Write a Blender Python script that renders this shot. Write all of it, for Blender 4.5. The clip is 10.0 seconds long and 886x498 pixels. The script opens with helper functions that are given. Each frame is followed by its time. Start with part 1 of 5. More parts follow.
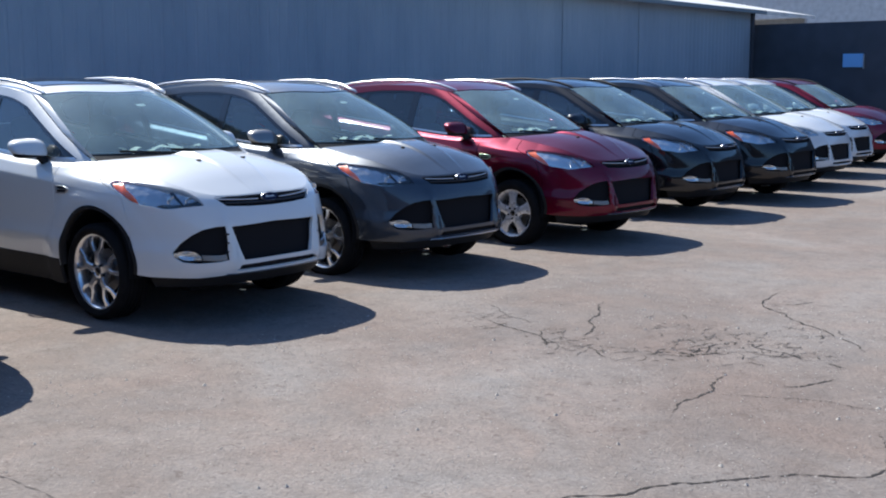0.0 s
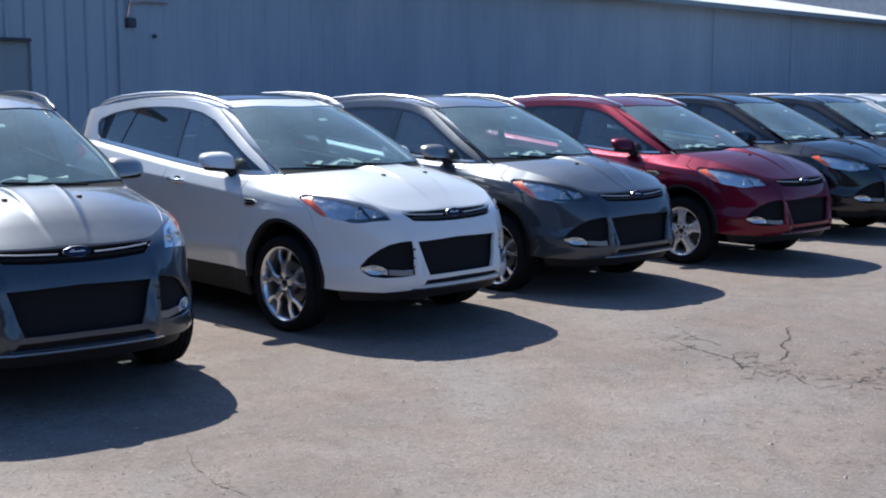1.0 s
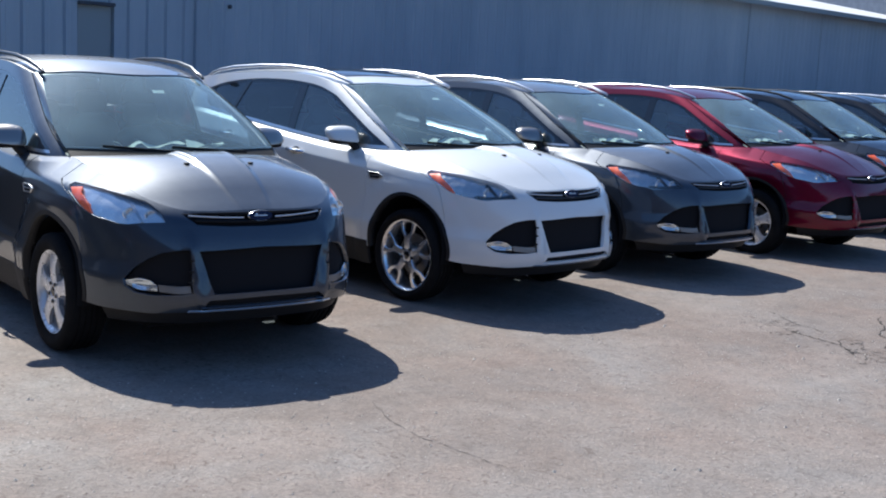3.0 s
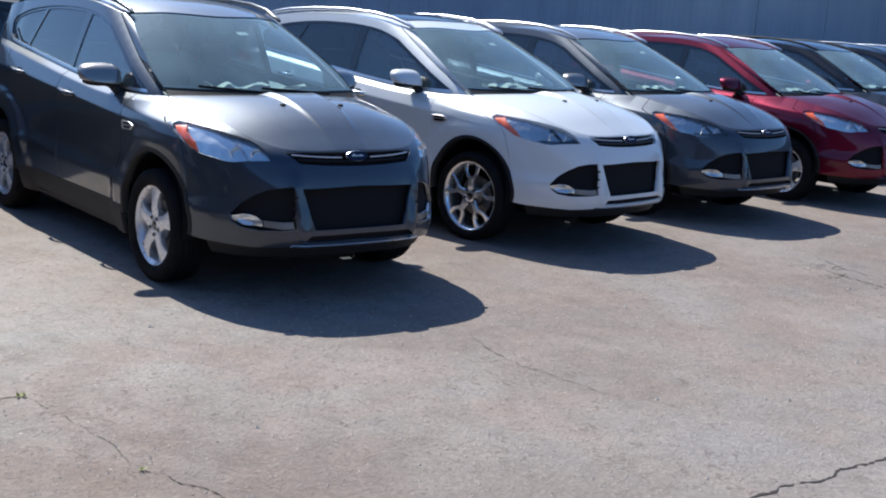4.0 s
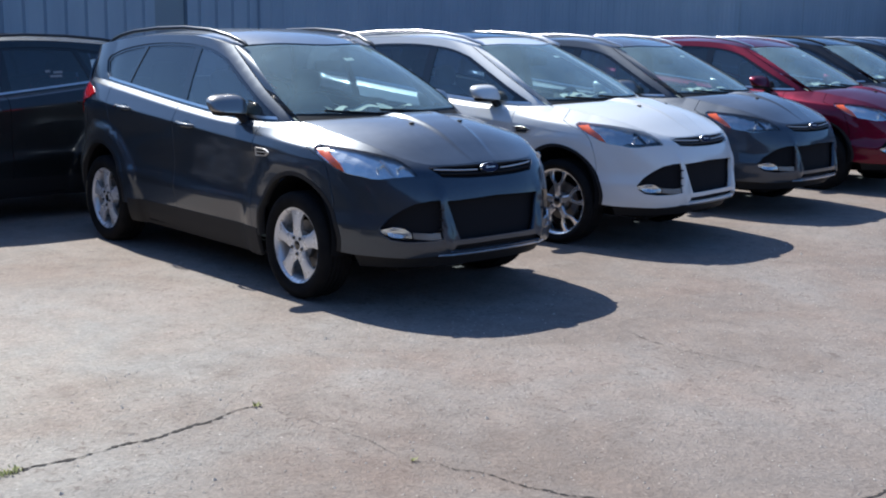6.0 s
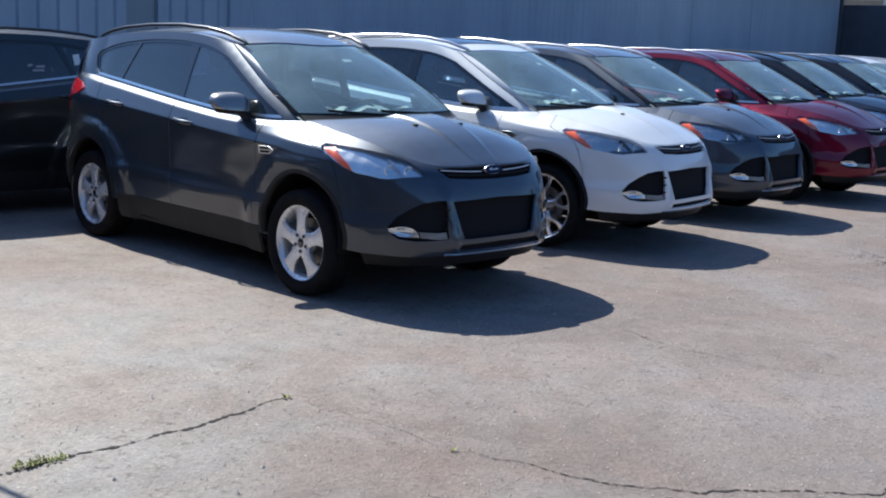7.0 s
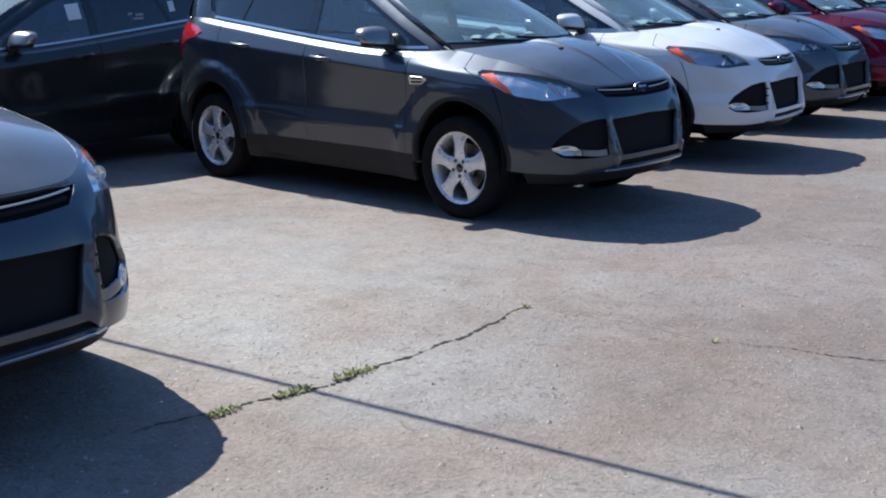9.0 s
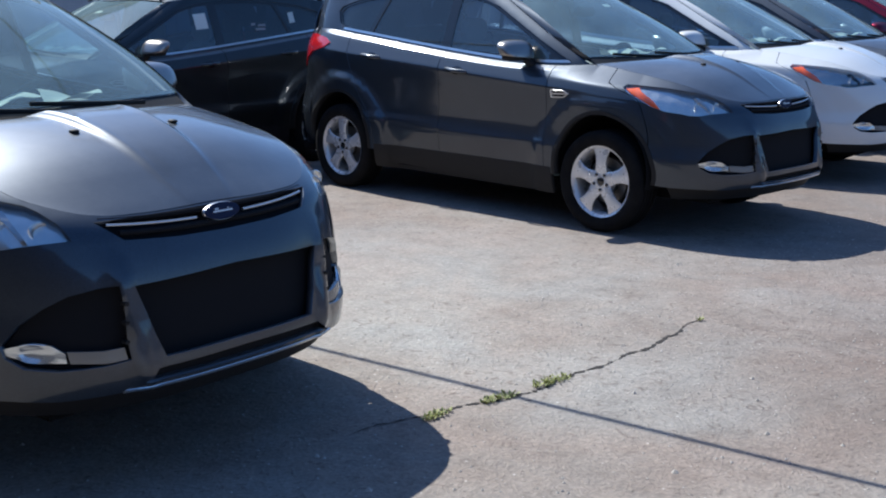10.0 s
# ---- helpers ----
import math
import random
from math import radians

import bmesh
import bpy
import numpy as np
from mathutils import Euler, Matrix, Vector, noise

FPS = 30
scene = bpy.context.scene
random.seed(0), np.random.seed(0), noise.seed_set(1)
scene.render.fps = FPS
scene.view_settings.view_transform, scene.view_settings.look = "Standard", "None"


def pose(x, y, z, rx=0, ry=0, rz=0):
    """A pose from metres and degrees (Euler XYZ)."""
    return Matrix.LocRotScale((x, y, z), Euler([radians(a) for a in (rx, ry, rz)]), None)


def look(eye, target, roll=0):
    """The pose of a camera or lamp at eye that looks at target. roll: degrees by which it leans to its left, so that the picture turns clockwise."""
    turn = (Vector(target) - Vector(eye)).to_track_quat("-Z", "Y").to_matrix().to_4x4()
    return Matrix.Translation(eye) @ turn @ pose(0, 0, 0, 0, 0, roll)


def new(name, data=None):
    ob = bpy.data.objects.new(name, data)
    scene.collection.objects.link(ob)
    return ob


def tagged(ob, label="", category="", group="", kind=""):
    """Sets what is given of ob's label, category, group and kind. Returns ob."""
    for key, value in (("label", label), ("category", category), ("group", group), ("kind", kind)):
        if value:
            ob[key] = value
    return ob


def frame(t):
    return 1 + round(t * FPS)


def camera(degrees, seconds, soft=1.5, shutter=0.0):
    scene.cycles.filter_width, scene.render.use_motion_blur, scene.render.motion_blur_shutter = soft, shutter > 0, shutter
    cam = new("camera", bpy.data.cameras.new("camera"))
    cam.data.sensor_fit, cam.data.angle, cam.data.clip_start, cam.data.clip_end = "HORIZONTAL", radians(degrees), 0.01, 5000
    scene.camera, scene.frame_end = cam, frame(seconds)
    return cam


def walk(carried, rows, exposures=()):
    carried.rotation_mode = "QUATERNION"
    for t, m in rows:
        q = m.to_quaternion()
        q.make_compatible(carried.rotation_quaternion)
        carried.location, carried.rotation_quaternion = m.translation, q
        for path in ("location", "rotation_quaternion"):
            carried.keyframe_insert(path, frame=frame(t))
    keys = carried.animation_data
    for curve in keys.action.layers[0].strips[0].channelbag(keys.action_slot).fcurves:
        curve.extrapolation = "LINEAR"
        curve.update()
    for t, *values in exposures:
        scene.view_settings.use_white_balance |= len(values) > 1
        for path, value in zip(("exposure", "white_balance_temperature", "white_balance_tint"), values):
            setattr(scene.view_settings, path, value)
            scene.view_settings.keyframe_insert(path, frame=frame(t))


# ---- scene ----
cam = camera(41.9, 10.0, soft=2.0)
PATH = [
    (0, (8.548, -1.874, 1.681), (7.113, -0.511, 1.393), -0.1),
    (0.5, (8.381, -1.993, 1.692), (6.887, -0.692, 1.418), 0.9),
    (1, (8.196, -2.157, 1.695), (6.622, -0.951, 1.43), 0.1),
    (1.5, (8.125, -2.394, 1.717), (6.551, -1.19, 1.446), 1.4),
    (2, (8.124, -2.748, 1.694), (6.557, -1.539, 1.408), 2.8),
    (3.3, (7.85, -3.418, 1.715), (6.315, -2.176, 1.395), 3.1),
    (3.5, (7.838, -3.599, 1.707), (6.325, -2.347, 1.328), 3.2),
    (4, (7.778, -3.902, 1.719), (6.266, -2.655, 1.322), 4.0),
    (4.5, (7.573, -4.156, 1.679), (6.04, -2.925, 1.311), 2.7),
    (5, (7.514, -4.422, 1.693), (5.981, -3.191, 1.324), 5.4),
    (5.2, (7.493, -4.581, 1.682), (5.967, -3.342, 1.314), 4.6),
    (6.3, (7.305, -5.145, 1.682), (5.846, -3.826, 1.316), 0.3),
    (6.5, (7.245, -5.245, 1.668), (5.781, -3.929, 1.314), 1.4),
    (7, (7.173, -5.428, 1.646), (5.784, -4.033, 1.296), 2.3),
    (7.5, (7.094, -5.667, 1.655), (5.794, -4.192, 1.29), 3.9),
    (8, (6.955, -5.91, 1.652), (5.711, -4.384, 1.299), 4.4),
    (8.5, (6.677, -6.13, 1.62), (5.454, -4.602, 1.212), 3.7),
    (9, (6.503, -6.555, 1.593), (5.172, -5.134, 1.135), -0.8),
    (9.5, (6.335, -6.84, 1.631), (4.953, -5.458, 1.207), 1.2),
    (10, (6.064, -7.054, 1.576), (4.678, -5.678, 1.146), 0.0),
]
walk(cam, [(t, look(eye, target, roll)) for t, eye, target, roll in PATH], [(0.0, 0.57, 5560, 7), (5.0, 0.575, 5520, 7), (8.5, 0.57, 5420, 7), (9.4, 0.50, 5360, 7), (10.0, 0.49, 5360, 7)])

from mathutils.geometry import delaunay_2d_cdt

# ---- light ----
SUN_AZ = math.atan2(0.07, -0.99)
SUN_EL = radians(48.7)
world = bpy.data.worlds.new("sky")
scene.world = world
world.use_nodes = True
wn = world.node_tree.nodes
sky = wn.new("ShaderNodeTexSky")
sky.sky_type = "NISHITA"
sky.sun_disc = False
sky.sun_elevation = SUN_EL
sky.sun_rotation = math.pi / 2 - SUN_AZ
sky.dust_density = 0.8
sky.ozone_density = 6.5
wn["Background"].inputs[1].default_value = 0.102
world.node_tree.links.new(sky.outputs[0], wn["Background"].inputs[0])
sun = new("sun", bpy.data.lights.new("sun", "SUN"))
sun.data.energy = 5.5
sun.data.angle = radians(0.45)
sun.data.color = (1.0, 0.87, 0.70)
sun_dir = Vector((math.cos(SUN_AZ) * math.cos(SUN_EL), math.sin(SUN_AZ) * math.cos(SUN_EL), math.sin(SUN_EL)))
sun.matrix_world = look(sun_dir * 30, (0, 0, 0))


# ---- materials ----
def mat(name, color=(0.5, 0.5, 0.5), rough=0.5, metal=0.0, coat=0.0, spec=0.5):
    m = bpy.data.materials.new(name)
    m.use_nodes = True
    b = m.node_tree.nodes["Principled BSDF"]
    b.inputs["Base Color"].default_value = (*color, 1)
    b.inputs["Roughness"].default_value = rough
    b.inputs["Metallic"].default_value = metal
    b.inputs["Coat Weight"].default_value = coat
    b.inputs["Coat Roughness"].default_value = 0.03
    b.inputs["Coat IOR"].default_value = 1.55
    b.inputs["Specular IOR Level"].default_value = spec
    return m


def tex(m, kind, **values):
    n = m.node_tree.nodes.new(kind)
    for k, v in values.items():
        n.inputs[k].default_value = v
    return n


def wire(m, a, b):
    m.node_tree.links.new(a, b)


def coords(m, which="Object", scale=(1, 1, 1)):
    c = m.node_tree.nodes.new("ShaderNodeTexCoord")
    p = m.node_tree.nodes.new("ShaderNodeMapping")
    p.inputs["Scale"].default_value = scale
    wire(m, c.outputs[which], p.inputs["Vector"])
    return p.outputs[0]


def ramp(m, fac, stops):
    r = m.node_tree.nodes.new("ShaderNodeValToRGB")
    while len(r.color_ramp.elements) < len(stops):
        r.color_ramp.elements.new(0.5)
    for e, (p, c) in zip(r.color_ramp.elements, stops):
        e.position, e.color = p, (*c, 1)
    wire(m, fac, r.inputs[0])
    return r.outputs[0]


def mixc(m, fac, a, b, mode="MIX"):
    n = m.node_tree.nodes.new("ShaderNodeMix")
    n.data_type, n.blend_type = "RGBA", mode
    for sock, v in ((n.inputs["Factor"], fac), (n.inputs["A"], a), (n.inputs["B"], b)):
        if isinstance(v, (int, float)):
            sock.default_value = v
        elif isinstance(v, tuple):
            sock.default_value = (*v, 1)
        else:
            wire(m, v, sock)
    return n.outputs["Result"]


def bsdf(m):
    return m.node_tree.nodes["Principled BSDF"]


def bump(m, height, strength, distance=0.01, under=None):
    n = m.node_tree.nodes.new("ShaderNodeBump")
    n.inputs["Strength"].default_value = strength
    n.inputs["Distance"].default_value = distance
    wire(m, height, n.inputs["Height"])
    if under is not None:
        wire(m, under, n.inputs["Normal"])
    return n.outputs[0]


def paint(name, color, metal=0.7, rough=0.46, flake=0.25, film=0.02, top_sheen=0.20):
    """Car paint: flaked base under a clear coat, with a dusty road film; a sunlit sheen is painted onto level surfaces.
    """
    m = mat(name, color, rough, metal, 1.0)
    co = coords(m)
    fl = tex(m, "ShaderNodeTexVoronoi", Scale=900.0)
    wire(m, co, fl.inputs["Vector"])
    dust_haze = tex(m, "ShaderNodeTexNoise", Scale=3.0, Detail=6.0, Roughness=0.7)
    wire(m, co, dust_haze.inputs["Vector"])
    light = tuple(min(1.0, c * (1 + flake)) for c in color)
    dark = tuple(c * (1 - flake) for c in color)
    c1 = mixc(m, ramp(m, fl.outputs["Color"], [(0.2, (0, 0, 0)), (0.9, (1, 1, 1))]), dark, light)
    dm = ramp(m, dust_haze.outputs["Fac"], [(0.45, (0, 0, 0)), (0.8, (film,) * 3)])
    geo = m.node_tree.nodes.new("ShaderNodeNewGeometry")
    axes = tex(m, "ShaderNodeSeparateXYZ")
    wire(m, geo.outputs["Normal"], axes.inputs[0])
    # pale colour by upward normal stands in for sun sheen on hood and roof
    level = ramp(m, axes.outputs[2], [(0.60, (0, 0, 0)), (0.97, (top_sheen,) * 3)])
    grain = ramp(m, dust_haze.outputs["Fac"], [(0.3, (0.75,) * 3), (0.7, (1.2,) * 3)])
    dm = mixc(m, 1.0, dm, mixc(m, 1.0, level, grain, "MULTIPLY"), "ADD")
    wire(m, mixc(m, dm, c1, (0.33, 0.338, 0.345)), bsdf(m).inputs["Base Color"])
    still = tex(m, "ShaderNodeMapRange")
    wire(m, dm, still.inputs[0])
    still.inputs[1].default_value, still.inputs[2].default_value = 0.0, 0.5
    still.inputs[3].default_value, still.inputs[4].default_value = metal, 0.0
    wire(m, still.outputs[0], bsdf(m).inputs["Metallic"])
    cr = ramp(m, dust_haze.outputs["Fac"], [(0.35, (0.06,) * 3), (0.8, (0.13,) * 3)])
    wire(m, cr, bsdf(m).inputs["Coat Roughness"])
    return m


PAINT_GREY = paint("charcoal_paint", (0.037, 0.049, 0.070), 0.85, 0.46, top_sheen=0.21)
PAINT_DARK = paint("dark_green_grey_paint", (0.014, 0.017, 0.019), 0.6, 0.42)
PAINT_STEEL = paint("steel_grey_paint", (0.046, 0.057, 0.077), 0.8, 0.48, top_sheen=0.17)
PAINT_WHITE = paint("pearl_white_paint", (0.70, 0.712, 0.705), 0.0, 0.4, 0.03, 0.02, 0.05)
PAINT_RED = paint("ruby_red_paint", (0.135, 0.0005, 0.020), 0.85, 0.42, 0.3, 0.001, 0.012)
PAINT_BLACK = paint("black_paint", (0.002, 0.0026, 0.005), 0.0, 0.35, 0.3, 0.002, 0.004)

PLASTIC = mat("black_plastic", (0.014, 0.014, 0.015), 0.6, spec=0.3)
bsdf(PAINT_RED).inputs["Specular IOR Level"].default_value = 0.1
bsdf(PAINT_RED).inputs["Coat Weight"].default_value = 0.7
bsdf(PAINT_BLACK).inputs["Specular IOR Level"].default_value = 0.15
_n = tex(PLASTIC, "ShaderNodeTexNoise", Scale=400.0, Detail=2.0)
wire(PLASTIC, coords(PLASTIC), _n.inputs["Vector"])
wire(PLASTIC, bump(PLASTIC, _n.outputs["Fac"], 0.25, 0.002), bsdf(PLASTIC).inputs["Normal"])
GLOSSBLACK = mat("gloss_black_trim", (0.012, 0.012, 0.013), 0.12, 0, 0.5)
LINER = mat("wheel_liner", (0.010, 0.010, 0.011), 0.95, spec=0.15)
CHROME = mat("chrome", (0.85, 0.86, 0.88), 0.12, 1.0)
WHEELCHROME = mat("polished_alloy", (0.80, 0.81, 0.83), 0.22, 0.85, 0.5)
GRILLE_BLACK = mat("grille_black", (0.014, 0.014, 0.016), 0.9, spec=0.15)
DARKRAIL = mat("satin_dark_rail", (0.07, 0.072, 0.078), 0.3, 1.0)
MIRRORCAP = mat("silver_mirror_cap", (0.34, 0.32, 0.30), 0.32, 0.9, 0.4)
SILVER = mat("silver_trim", (0.62, 0.63, 0.65), 0.28, 1.0)
ALLOY = mat("painted_alloy", (0.68, 0.69, 0.71), 0.3, 0.45, 0.6)
_n = tex(ALLOY, "ShaderNodeTexNoise", Scale=14.0, Detail=4.0)
wire(ALLOY, coords(ALLOY), _n.inputs["Vector"])
wire(ALLOY, ramp(ALLOY, _n.outputs["Fac"], [(0.3, (0.22,) * 3), (0.8, (0.45,) * 3)]), bsdf(ALLOY).inputs["Roughness"])
RUBBER = mat("tyre_rubber", (0.012, 0.012, 0.012), 0.95, spec=0.12)
_n = tex(RUBBER, "ShaderNodeTexNoise", Scale=9.0, Detail=6.0)
wire(RUBBER, coords(RUBBER), _n.inputs["Vector"])
wire(RUBBER, ramp(RUBBER, _n.outputs["Fac"], [(0.35, (0.009, 0.009, 0.010)), (0.8, (0.018, 0.017, 0.016))]), bsdf(RUBBER).inputs["Base Color"])
AMBER = mat("amber_lens", (0.85, 0.13, 0.03), 0.3, 0, 0.6)
REDLENS = mat("red_lens", (0.55, 0.012, 0.015), 0.12, 0, 1.0)
REFLECTOR = mat("lamp_reflector", (0.88, 0.84, 0.78), 0.3, 1.0)
LAMPGREY = mat("lamp_housing", (0.76, 0.78, 0.79), 0.22, 0.85)
_n = tex(LAMPGREY, "ShaderNodeTexVoronoi", Scale=13.0)
wire(LAMPGREY, coords(LAMPGREY), _n.inputs["Vector"])
wire(LAMPGREY, bump(LAMPGREY, _n.outputs["Distance"], 0.22, 0.02), bsdf(LAMPGREY).inputs["Normal"])
GRILLEBAR = mat("satin_grille_bar", (0.030, 0.034, 0.040), 0.5, 0.6)
LAMPDARK = mat("dark_lamp_housing", (0.52, 0.525, 0.535), 0.20, 0.9)
_n = tex(LAMPDARK, "ShaderNodeTexVoronoi", Scale=22.0)
wire(LAMPDARK, coords(LAMPDARK), _n.inputs["Vector"])
wire(LAMPDARK, bump(LAMPDARK, _n.outputs["Distance"], 0.25, 0.02), bsdf(LAMPDARK).inputs["Normal"])
BADGEMARK = mat("badge_silver", (0.60, 0.62, 0.65), 0.4, 0.5)
BADGEBLUE = mat("badge_blue", (0.006, 0.014, 0.05), 0.6, 0, 0.0, 0.2)
BEIGE = mat("dash_cover", (0.34, 0.34, 0.33), 0.7)
SEAT = mat("seat_cloth", (0.10, 0.098, 0.095), 0.9)
_n = tex(SEAT, "ShaderNodeTexNoise", Scale=250.0, Detail=2.0)
wire(SEAT, coords(SEAT), _n.inputs["Vector"])
wire(SEAT, bump(SEAT, _n.outputs["Fac"], 0.4, 0.003), bsdf(SEAT).inputs["Normal"])
PAPER = mat("paper", (0.70, 0.74, 0.70), 0.7)
CHALK = mat("chalk", (0.30, 0.31, 0.32), 0.9)
DISC = mat("brake_steel", (0.20, 0.19, 0.18), 0.45, 0.9)


def glass(name, tint, gloss=0.08, dust_haze=0.0, film=(0.45, 0.60, 0.60)):
    """Thin glass: clear through, mirrored more towards a grazing look, with a dusty film that also carries painted
    haze.
    """
    m = bpy.data.materials.new(name)
    m.use_nodes = True
    nt = m.node_tree
    nt.nodes.clear()
    out = nt.nodes.new("ShaderNodeOutputMaterial")
    mix = nt.nodes.new("ShaderNodeMixShader")
    lw = nt.nodes.new("ShaderNodeLayerWeight")
    lw.inputs["Blend"].default_value = 0.5
    power = nt.nodes.new("ShaderNodeMath")
    power.operation, power.inputs[1].default_value = "POWER", 4.0
    lift = nt.nodes.new("ShaderNodeMapRange")
    lift.inputs[3].default_value, lift.inputs[4].default_value = gloss, 1.0
    tr = nt.nodes.new("ShaderNodeBsdfTransparent")
    tr.inputs["Color"].default_value = (*tint, 1)
    gl = nt.nodes.new("ShaderNodeBsdfGlossy")
    gl.inputs["Roughness"].default_value = 0.015
    wire(m, lw.outputs["Facing"], power.inputs[0])
    wire(m, power.outputs[0], lift.inputs[0])
    wire(m, lift.outputs[0], mix.inputs[0])
    wire(m, tr.outputs[0], mix.inputs[1])
    wire(m, gl.outputs[0], mix.inputs[2])
    if dust_haze:
        veil = nt.nodes.new("ShaderNodeMixShader")
        haze_bsdf = nt.nodes.new("ShaderNodeBsdfDiffuse")
        haze_bsdf.inputs["Color"].default_value = (*film, 1)
        no = tex(m, "ShaderNodeTexNoise", Scale=2.2, Detail=6.0, Roughness=0.65)
        wire(m, coords(m), no.inputs["Vector"])
        wire(m, ramp(m, no.outputs["Fac"], [(0.25, (dust_haze * 0.6,) * 3), (0.75, (dust_haze * 1.5,) * 3)]), veil.inputs[0])
        wire(m, mix.outputs[0], veil.inputs[1])
        wire(m, haze_bsdf.outputs[0], veil.inputs[2])
        mix = veil
    wire(m, mix.outputs[0], out.inputs[0])
    return m


# strong teal film: haze and mirrored sky put into the windshield's colour
WINDSHIELD = glass("windshield_glass", (0.80, 0.93, 0.90), 0.13, 0.24, (0.36, 0.50, 0.52))
SIDEGLASS = glass("side_glass", (0.52, 0.68, 0.80), 0.15, 0.03)
DARKGLASS = glass("privacy_glass", (0.10, 0.13, 0.17), 0.11, 0.02)
LAMPGLASS = glass("lamp_cover", (0.95, 0.97, 0.98), 0.06)

# ground: old sun-bleached asphalt, worn to the stone, with smoother pale patches
ASPHALT = mat("old_asphalt", (0.3, 0.28, 0.27), 0.92)
_co = coords(ASPHALT)
_big = tex(ASPHALT, "ShaderNodeTexNoise", Scale=0.30, Detail=4.0, Roughness=0.55, Distortion=0.8)
_patch = tex(ASPHALT, "ShaderNodeTexNoise", Scale=0.75, Detail=8.0, Roughness=0.62, Distortion=0.4)
_mid = tex(ASPHALT, "ShaderNodeTexNoise", Scale=5.0, Detail=8.0, Roughness=0.75)
_grit = tex(ASPHALT, "ShaderNodeTexVoronoi", Scale=70.0)
_stone = tex(ASPHALT, "ShaderNodeTexVoronoi", Scale=26.0, Randomness=1.0)
_fine = tex(ASPHALT, "ShaderNodeTexNoise", Scale=45.0, Detail=8.0, Roughness=0.8)
for _t in (_big, _patch, _mid, _grit, _fine, _stone):
    wire(ASPHALT, _co, _t.inputs["Vector"])
_c = ramp(ASPHALT, _big.outputs["Fac"], [(0.34, (0.200, 0.170, 0.149)), (0.5, (0.243, 0.214, 0.189)), (0.66, (0.300, 0.279, 0.255))])
# worn, pale cement-coloured patches
_c = mixc(ASPHALT, ramp(ASPHALT, _patch.outputs["Fac"], [(0.44, (0, 0, 0)), (0.68, (0.55, 0.55, 0.55))]), _c, (0.318, 0.302, 0.280))
_c = mixc(ASPHALT, 0.6, _c, ramp(ASPHALT, _mid.outputs["Fac"], [(0.28, (0.55, 0.53, 0.52)), (0.48, (0.95, 0.95, 0.95)), (0.72, (1.2, 1.19, 1.17))]), "MULTIPLY")
_c = mixc(ASPHALT, 0.32, _c, ramp(ASPHALT, _grit.outputs["Color"], [(0.0, (0.55, 0.53, 0.52)), (0.6, (1.0, 1.0, 1.0)), (1.0, (1.5, 1.48, 1.45))]), "MULTIPLY")
_c = mixc(ASPHALT, 0.4, _c, ramp(ASPHALT, _fine.outputs["Fac"], [(0.3, (0.5, 0.5, 0.5)), (0.7, (1.3, 1.3, 1.3))]), "MULTIPLY")
# warm brown and cool grey areas run into one another
_tone = tex(ASPHALT, "ShaderNodeTexNoise", Scale=1.1, Detail=7.0, Roughness=0.62, Distortion=0.6)
wire(ASPHALT, _co, _tone.inputs["Vector"])
_c = mixc(ASPHALT, 1.0, _c, ramp(ASPHALT, _tone.outputs["Fac"], [(0.36, (1.11, 1.03, 0.98)), (0.50, (1.08, 1.05, 1.02)), (0.64, (1.05, 1.07, 1.08))]), "MULTIPLY")
# single pale and dark stones
_sd = ramp(ASPHALT, _stone.outputs["Distance"], [(0.10, (1, 1, 1)), (0.16, (0, 0, 0))])
_sc = tex(ASPHALT, "ShaderNodeSeparateColor")
wire(ASPHALT, _stone.outputs["Color"], _sc.inputs[0])
_pick = ramp(ASPHALT, _sc.outputs[0], [(0.80, (0, 0, 0)), (0.90, (0.6, 0.6, 0.6))])
_c = mixc(ASPHALT, mixc(ASPHALT, 1.0, _sd, _pick, "MULTIPLY"), _c, (0.62, 0.58, 0.53))
_pick2 = ramp(ASPHALT, _sc.outputs[1], [(0.86, (0, 0, 0)), (0.90, (0.85, 0.85, 0.85))])
_c = mixc(ASPHALT, mixc(ASPHALT, 1.0, _sd, _pick2, "MULTIPLY"), _c, (0.07, 0.062, 0.058))
# paler towards -y, darker towards +y, wavering with the broad noise
_sx = tex(ASPHALT, "ShaderNodeSeparateXYZ")
wire(ASPHALT, _co, _sx.inputs[0])
_drift = ASPHALT.node_tree.nodes.new("ShaderNodeMath")
_drift.operation = "MULTIPLY_ADD"
wire(ASPHALT, _big.outputs["Fac"], _drift.inputs[0])
_drift.inputs[1].default_value = 5.0
wire(ASPHALT, _sx.outputs[1], _drift.inputs[2])
_mr = tex(ASPHALT, "ShaderNodeMapRange")
wire(ASPHALT, _drift.outputs[0], _mr.inputs[0])
_mr.inputs[1].default_value, _mr.inputs[2].default_value = -1.5, 5.0
_c = mixc(ASPHALT, 1.0, _c, ramp(ASPHALT, _mr.outputs[0], [(0.0, (1.10, 1.12, 1.12)), (0.45, (0.93, 0.92, 0.93)), (1.0, (0.80, 0.78, 0.79))]), "MULTIPLY")
# small pits and scuffs where the surface has broken up
_pit = tex(ASPHALT, "ShaderNodeTexNoise", Scale=15.0, Detail=3.0, Roughness=0.6, Distortion=1.6)
wire(ASPHALT, _co, _pit.inputs["Vector"])
_pm = ramp(ASPHALT, _pit.outputs["Fac"], [(0.585, (0, 0, 0)), (0.66, (1, 1, 1))])
_pz = ramp(ASPHALT, _patch.outputs["Fac"], [(0.42, (0.3, 0.3, 0.3)), (0.56, (0.85, 0.85, 0.85))])
